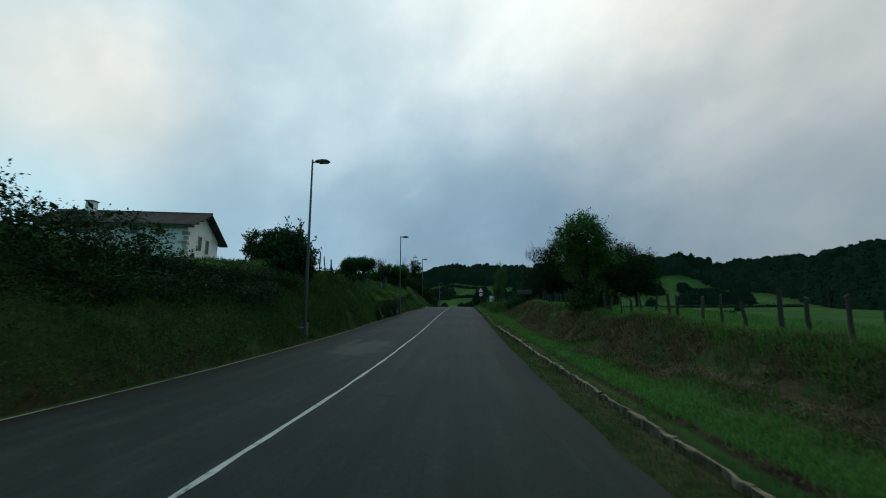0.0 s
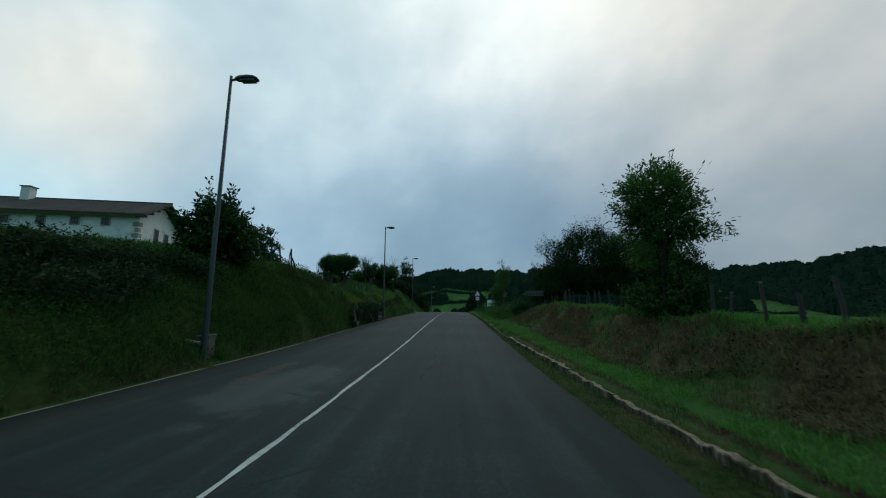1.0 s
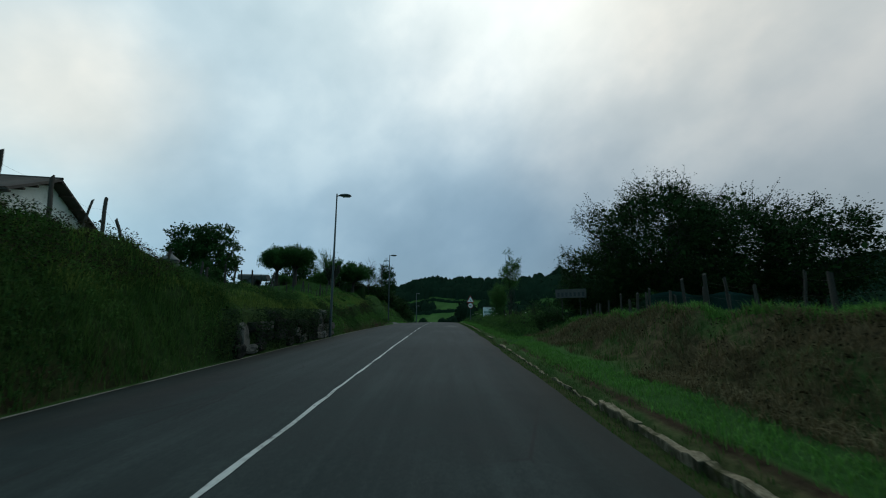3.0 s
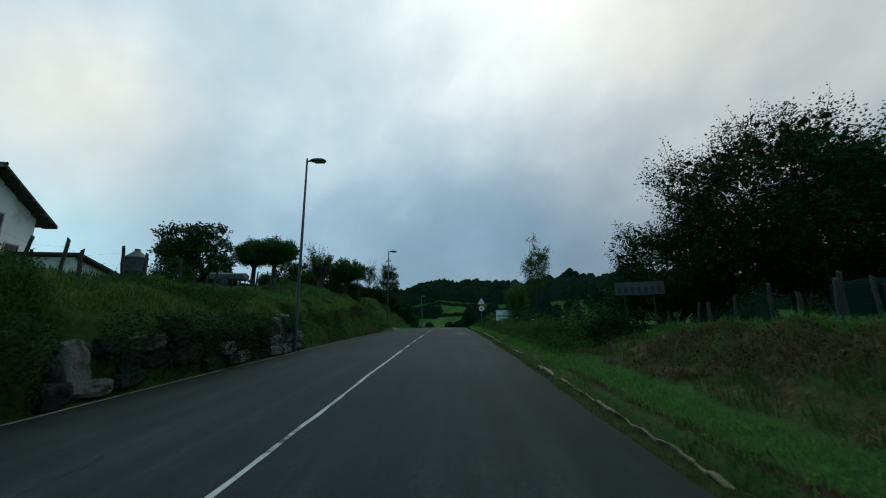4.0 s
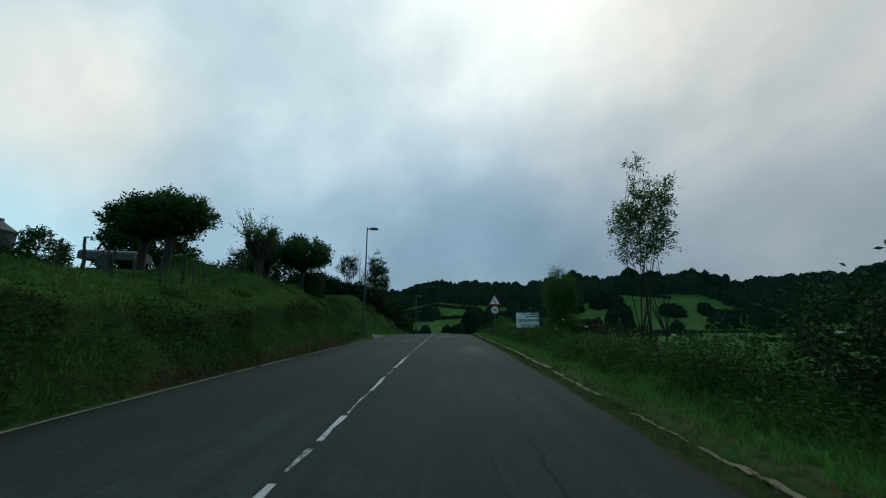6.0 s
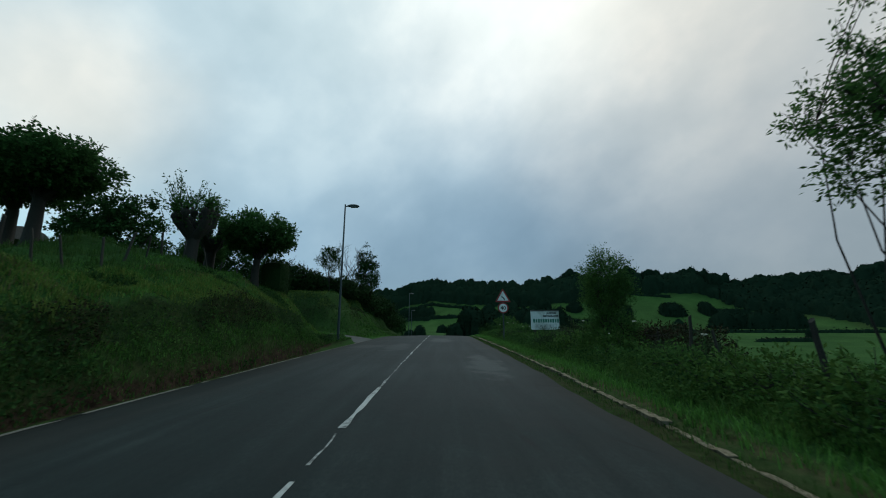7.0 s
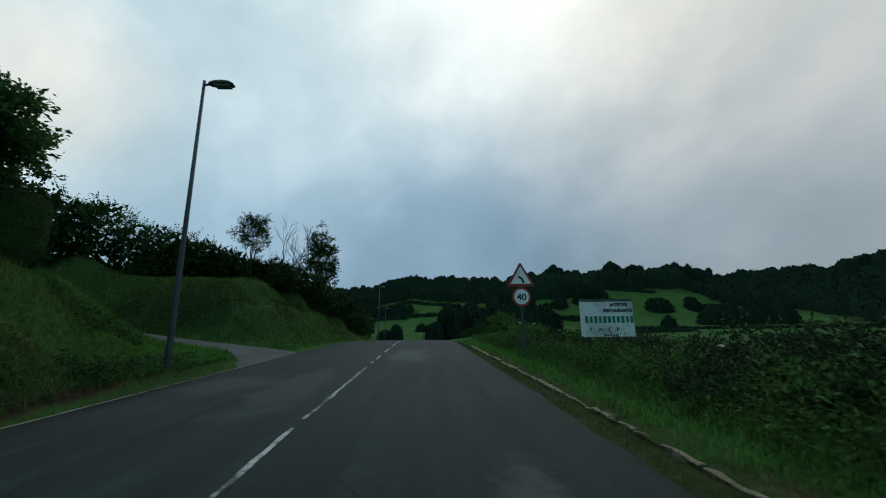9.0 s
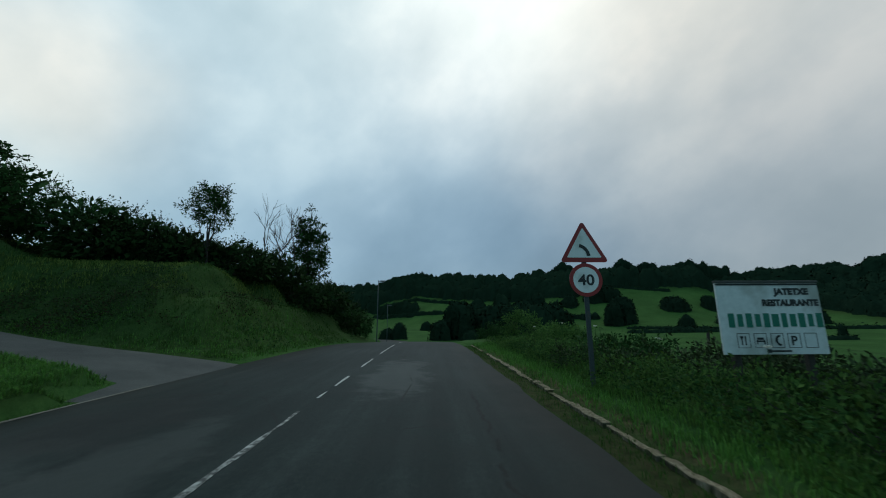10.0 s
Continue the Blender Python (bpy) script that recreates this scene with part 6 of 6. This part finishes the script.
x_, y_ = scatter(3.0, 4.9, 0, 29.5, 55, lambda a, b: bumps(a, b, .8) + bumps(a, b, .35) * .5 < -.2)
blades("bank_grass", x_, y_, .2, .011, rng, M_GRASS_DULL, "dull green grass on the low bank", lean_=.8)
x_, y_ = scatter(4.25, 4.75, 0, 29.5, 150)
blades("field_grass", x_, y_, .22, .011, rng, M_GRASS, "green grass fringe hanging over the low bank", lean_=.9)
x_, y_ = scatter(4.6, 6.2, 0, 30, 100)
blades("field_grass", x_, y_, .16, .012, rng, M_GRASS, "green pasture grass along the fence")
x_, y_ = scatter(6.2, 13, 0, 36, 19)
blades("field_grass", x_, y_, .16, .02, rng, M_GRASS, "green pasture grass", per=4, spread_=.1)
x_, y_ = scatter(1.5, 2.1, 0, 66, 110, lambda a, b: a < kerb_x(b) - .04)
blades("gutter_grass", x_, y_, .07, .009, rng, M_GRASS_DULL, "low grass in the gutter")
on_wall = lambda a, b: (a > -6.3) & (b > 23.8) & (b < 32.4)
x_, y_ = scatter(-8.2, -5.68, 0, 33, 45, lambda a, b: off_lane(a, b) & ~on_wall(a, b) & (bumps(a, b, 1.3) + bumps(a + 7, b, .55) * .6 < .35))
blades("bank_grass", x_, y_, .24, .015, rng, M_GRASS_DULL, "rough dull grass on the steep bank", lean_=.9)
x_, y_ = scatter(-6.7, -5.68, 32.5, 54, 110, lambda a, b: off_lane(a, b) & (bumps(a, b, 1.3) > -.6))
blades("bank_grass", x_, y_, .12, .014, rng, M_GRASS_DULL, "short dull grass under the turf lip", lean_=1.2)
x_, y_ = scatter(-7.7, -5.72, 11, 24.8, 90, lambda a, b: bumps(a, b, .9) > -.65)
blades("bank_grass", x_, y_, .32, .015, rng, M_GRASS_DULL, "long lank grass over the bank face", lean_=1.1)
x_, y_ = scatter(-8.6, -5.78, 14, 54, 70, lambda a, b: off_lane(a, b) & (bumps(a, b, 1.3) + bumps(a + 7, b, .55) * .6 > np.interp(b, [30, 36], [.1, -.45])) & ((a < -6.95) | ((b > 32) & (a > -6.45))))
blades("bank_grass", x_, y_, np.interp(y_, [20, 26], [.22, .13]), .015, rng, M_GRASS, "fresh green grass low on the bank", lean_=1.0)
x_, y_ = scatter(-8.5, -6.55, 18, 53, 85, lambda a, b: off_lane(a, b) & (bumps(a, b + 3, 1.1) + bumps(a, b, .4) * .5 > np.interp(a, [-7.9, -7.35, -6.75, -6.5], [.1, -.5, -.5, .9])))
blades("bank_grass", x_, y_, np.interp(y_, [20, 26], [.26, .15]), .016, rng, M_CREST, "yellow-green grass hanging over the bank crest", lean_=.9)
x_, y_ = scatter(-19, -7.5, 55, 70, 45, lambda a, b: off_lane(a, b) & (bumps(a, b + 3, 2.2) > -.4) & (land(a, b) > 2.5 + .3 * bumps(a, b, 2)))
blades("mound_grass", x_, y_, .19, .020, rng, M_CREST, "yellow-green grass along the mound crest", lean_=.9)
x_, y_ = scatter(-15, -5.75, 57, 68, 70, lambda a, b: off_lane(a, b) & ((land(a, b) < 1.5 + .5 * bumps(a, b, 2.5)) | (a > -7.6)) & (bumps(a, b, .9) > -.5))
blades("mound_grass", x_, y_, .14, .016, rng, M_GRASS, "bright green grass low on the mound", lean_=.9, per=4)
x_, y_ = scatter(-9.0, -5.62, 50, 57.5, 130, off_lane)
blades("island_grass", x_, y_, .13, .012, rng, M_GRASS, "green grass at the side road mouth", lean_=.8)
x_, y_ = scatter(-6.3, -5.6, 46.5, 54.2, 120, off_lane)
blades("bank_grass", x_, y_, .13, .013, rng, M_GRASS_DULL, "rough grass at the foot of the bank", lean_=1.0)
x_, y_ = scatter(-6.4, -5.62, 49.3, 52.6, 520, lambda a, b: off_lane(a, b) & (np.hypot(a + 5.85, (b - 50.7) * .6) + .25 * bumps(a, b, .5) < .65))
tagged(new("undergrowth", leaf_mesh("undergrowth", np.stack([x_, y_, land(x_, y_) + rng.uniform(.02, .3, len(x_))], 1), np.tile([.4, -.4, .5], (len(x_), 1)), .06, rng, M_BRAMBLE)), "dark weeds round the lamp foot", "plants", kind="stuff")
x_, y_ = scatter(-13, -7.6, 14, 54, 30, off_lane)
blades("bank_grass", x_, y_, .22, .016, rng, M_GRASS_DULL, "long grass on the bank top", lean_=.7)
x_, y_ = scatter(-17, -5.8, 54, 74, 30, off_lane)
blades("mound_grass", x_, y_, .16, .020, rng, M_GRASS_DULL, "green grass on the mound", lean_=.9)


def undergrowth(x_, y_, h, size, mat_, label, seed):
    rg = np.random.RandomState(seed)
    z_ = land(x_, y_) + rg.uniform(.01, 1, len(x_)) * h
    P = np.stack([x_, y_, z_], 1)
    out = np.tile([.5, -.3, .5], (len(P), 1))
    tagged(new("undergrowth", leaf_mesh("undergrowth", P, out, size, rg, mat_)), label, "plants", kind="stuff")


x_, y_ = scatter(-8.0, -5.68, 0, 34, 1100, lambda a, b: (~on_wall(a, b) | (bumps(a, b + 2, .5) > .35)) & (bumps(a, b, 1.1) + np.interp(b, [0, 14, 20, 34], [.9, .5, .0, -.1]) > .05))
undergrowth(x_, y_, .3, .055, M_IVY, "dark ivy, nettles and ferns covering the bank", 1)
x_, y_ = scatter(-8.0, -5.68, 30, 53, 700, lambda a, b: (bumps(a, b, 1.3) + bumps(a + 7, b, .55) * .6 < -.4) & off_lane(a, b))
undergrowth(x_, y_, .2, .075, M_IVY, "patches of dark weeds on the bank", 2)
x_, y_ = scatter(-6.5, -5.72, 33, 51, 620, lambda a, b: off_lane(a, b) & (bumps(a, b, .6) + bumps(a, b + 5, .25) * .4 > np.interp(a, [-5.95, -5.75], [-.25, .5])))
undergrowth(x_, y_, .2, .055, M_NETTLE, "lush green nettles low on the bank", 14)
x_, y_ = scatter(-9.6, -6.75, 33, 52, 70, off_lane)
blades("bank_grass", x_, y_, .10, .015, rng, M_GRASS, "short green lawn above the turf lip", lean_=1.0)
x_, y_ = scatter(-8.6, -6.7, 33, 50, 80, lambda a, b: off_lane(a, b) & (bumps(a, b + 3, 1.1) > np.interp(a, [-8.4, -7.2], [-.3, -.7])))
blades("bank_grass", x_, y_, .12, .015, rng, M_CREST, "bright yellow-green lawn grass at the bank lip", lean_=.9)
x_, y_ = scatter(-8.7, -7.0, 18, 52, 45, lambda a, b: (bumps(a + 2, b, 1.6) > .0) & off_lane(a, b))
blades("dry_grass", x_, y_, .15, .012, rng, M_STRAW, "brown dead grass along the bank crest", lean_=1.0)
x_, y_ = scatter(-7.2, -5.68, 34, 50, 40, lambda a, b: (bumps(a + 2, b + 5, 1.2) > .2) & off_lane(a, b))
blades("dry_grass", x_, y_, .14, .012, rng, M_STRAW, "brown dead grass low on the bank", lean_=1.1)
# dark leaf colours stand in for the shadow band beneath the overhanging lip
x_, y_ = scatter(-6.72, -6.3, 33, 50.5, 900, lambda a, b: off_lane(a, b) & (bumps(a + 4, b, 1.4) + bumps(a, b, .5) * .4 > -.1))
undergrowth(x_, y_, .2, .06, M_BRACKEN, "brown bracken making a shadow band under the bank crest", 7)
x_, y_ = scatter(-6.66, -6.12, 33, 51, 800, lambda a, b: off_lane(a, b) & (bumps(a + 9, b, 1.0) + bumps(a, b, .4) * .4 > np.interp(a, [-6.4, -6.12], [-.5, .3])))
undergrowth(x_, y_, .16, .05, M_BRAMBLE, "dark weeds deepening the shadow under the turf lip", 16)
x_, y_ = scatter(2.5, 4.6, 29, 64, 330, lambda a, b: bumps(a, b, .9) > -.2)
undergrowth(x_, y_, .35, .06, M_LEAF, "nettles and low weeds along the verge", 3)
x_, y_ = scatter(2.9, 4.7, 0, 29, 210, lambda a, b: (bumps(a, b, .8) + bumps(a, b, .3) * .5 > -.25) & (a > np.interp(b, [0, 5, 9, 12], [4.0, 3.55, 3.2, 3.05])))
undergrowth(x_, y_, .10, .05, M_BRACKEN, "brown weeds on the low bank", 4)

x_, y_ = scatter(-5.80, -5.54, 23.6, 31.6, 3200, lambda a, b: (bumps(b * 1.0, a * 0, .55) + bumps(b, a * 0 + 4, 1.4) * .6 > np.interp(b, [23.6, 25, 29.5, 31.6], [-.5, -.4, -.2, .5])) & (np.abs(b - 24.75) > .36))
rgw = np.random.RandomState(55)
z_ = road_z(y_) + rgw.uniform(0, 1, len(x_)) ** .8 * 1.25
tagged(new("undergrowth", leaf_mesh("undergrowth", np.stack([x_, y_, z_], 1), np.tile([.7, -.2, -.2], (len(x_), 1)), .075, rgw, M_BRAMBLE)), "dark ivy and bramble hanging over the old stone wall", "plants", kind="stuff")
x_, y_ = scatter(-6.75, -6.15, 23.5, 32.3, 200)
blades("bank_grass", x_, y_, .20, .013, rng, M_CREST, "yellow-green turf lip hanging over the stone wall", lean_=1.4)
x_, y_ = scatter(-6.3, -5.95, 29.0, 31.7, 160, lambda a, b: bumps(a, b, .35) > .2)
undergrowth(x_, y_, .25, .05, M_IVY, "ferns and ivy rooted in the stone wall", 10)
x_, y_ = scatter(1.75, 2.4, 0, 66, 90, lambda a, b: (bumps(a, b, .9) > .1) & (np.abs(a - kerb_x(b) - .08) < .2))
blades("kerb_grass", x_, y_, .10, .01, rng, M_GRASS_DULL, "grass growing over the kerb", lean_=1.0)

x_, y_ = scatter(-17, -5.9, 57.5, 80, 55, lambda a, b: off_lane(a, b) & (bumps(a, b, 1.7) > .1))
undergrowth(x_, y_, .3, .10, M_LEAF, "dark weeds in patches on the mound", 6)
x_, y_ = scatter(-20, -7, 56, 66, 200, lambda a, b: off_lane(a, b) & (np.abs(land(a, b) - 2.0 - .5 * bumps(a, b, 3)) < .6) & (bumps(a, b, 1.2) > -.2))
undergrowth(x_, y_, .25, .08, M_BRACKEN, "band of brown bracken across the mound", 8)

# dark leaves laid along the hollow's outline, to paint its shade deeper
x_, y_ = scatter(-15, -8, 57.8, 63, 230, lambda a, b: off_lane(a, b) & (((a + 11.4) / 2.9) ** 2 + ((b - 60.4) / 1.8) ** 2 + .4 * bumps(a, b, .8) < 1))
undergrowth(x_, y_, .2, .085, M_BRAMBLE, "dark weeds deepening the shade in the mound hollow", 15)

x_, y_ = scatter(2.15, 3.5, 29, 66, 620, lambda a, b: bumps(a, b, .7) + bumps(a, b + 9, .3) * .4 > np.interp(a, [2.2, 3.0], [.45, -.1]))
undergrowth(x_, y_, .32, .06, M_NETTLE, "fresh green nettles and docks along the verge", 9)

x_, y_ = scatter(-8.1, -6.75, 0, 26, 760, lambda a, b: bumps(a, b, 1.5) + bumps(a, b, .5) * .4 > .0)
undergrowth(x_, y_, .34, .055, M_BRACKEN, "brown bramble tangle high on the bank", 11)
x_, y_ = scatter(-7.0, -5.72, 0, 24, 640, lambda a, b: bumps(a + 3, b, 1.2) + bumps(a, b, .45) * .5 > .25)
undergrowth(x_, y_, .26, .055, M_NETTLE, "fresh green nettle patches low on the bank", 12)

# white flower heads among the brambles
for i in range(14):
    fx, fy = random.Random(i).uniform(3.0, 3.9), 33 + i * 2.05
    fz = float(land(fx, fy))
    hgt = random.Random(i + 50).uniform(.65, 1.0)
    e = thing("umbel_flower", pose(fx, fy, fz), "white flat-topped wild flower on a thin stem", "flower", "flowers in the verge")
    V, Q = tubes([[((0, 0, -.05), .006), ((.02, 0, hgt * .6), .005), ((.03, .01, hgt), .004)]], 4)
    part_mesh("stem", mesh_from("stem", V, Q, M_LEAF), None, e)
    rg = np.random.RandomState(i)
    P = np.stack([.03 + rg.normal(0, .017, 60), rg.normal(0, .017, 60), hgt + rg.uniform(0, .015, 60)], 1)
    part_mesh("flower_head", leaf_mesh("flower_head", P, np.tile([0, 0, .3], (60, 1)), .016, rg, M_FLOWER, 0, .9), None, e)
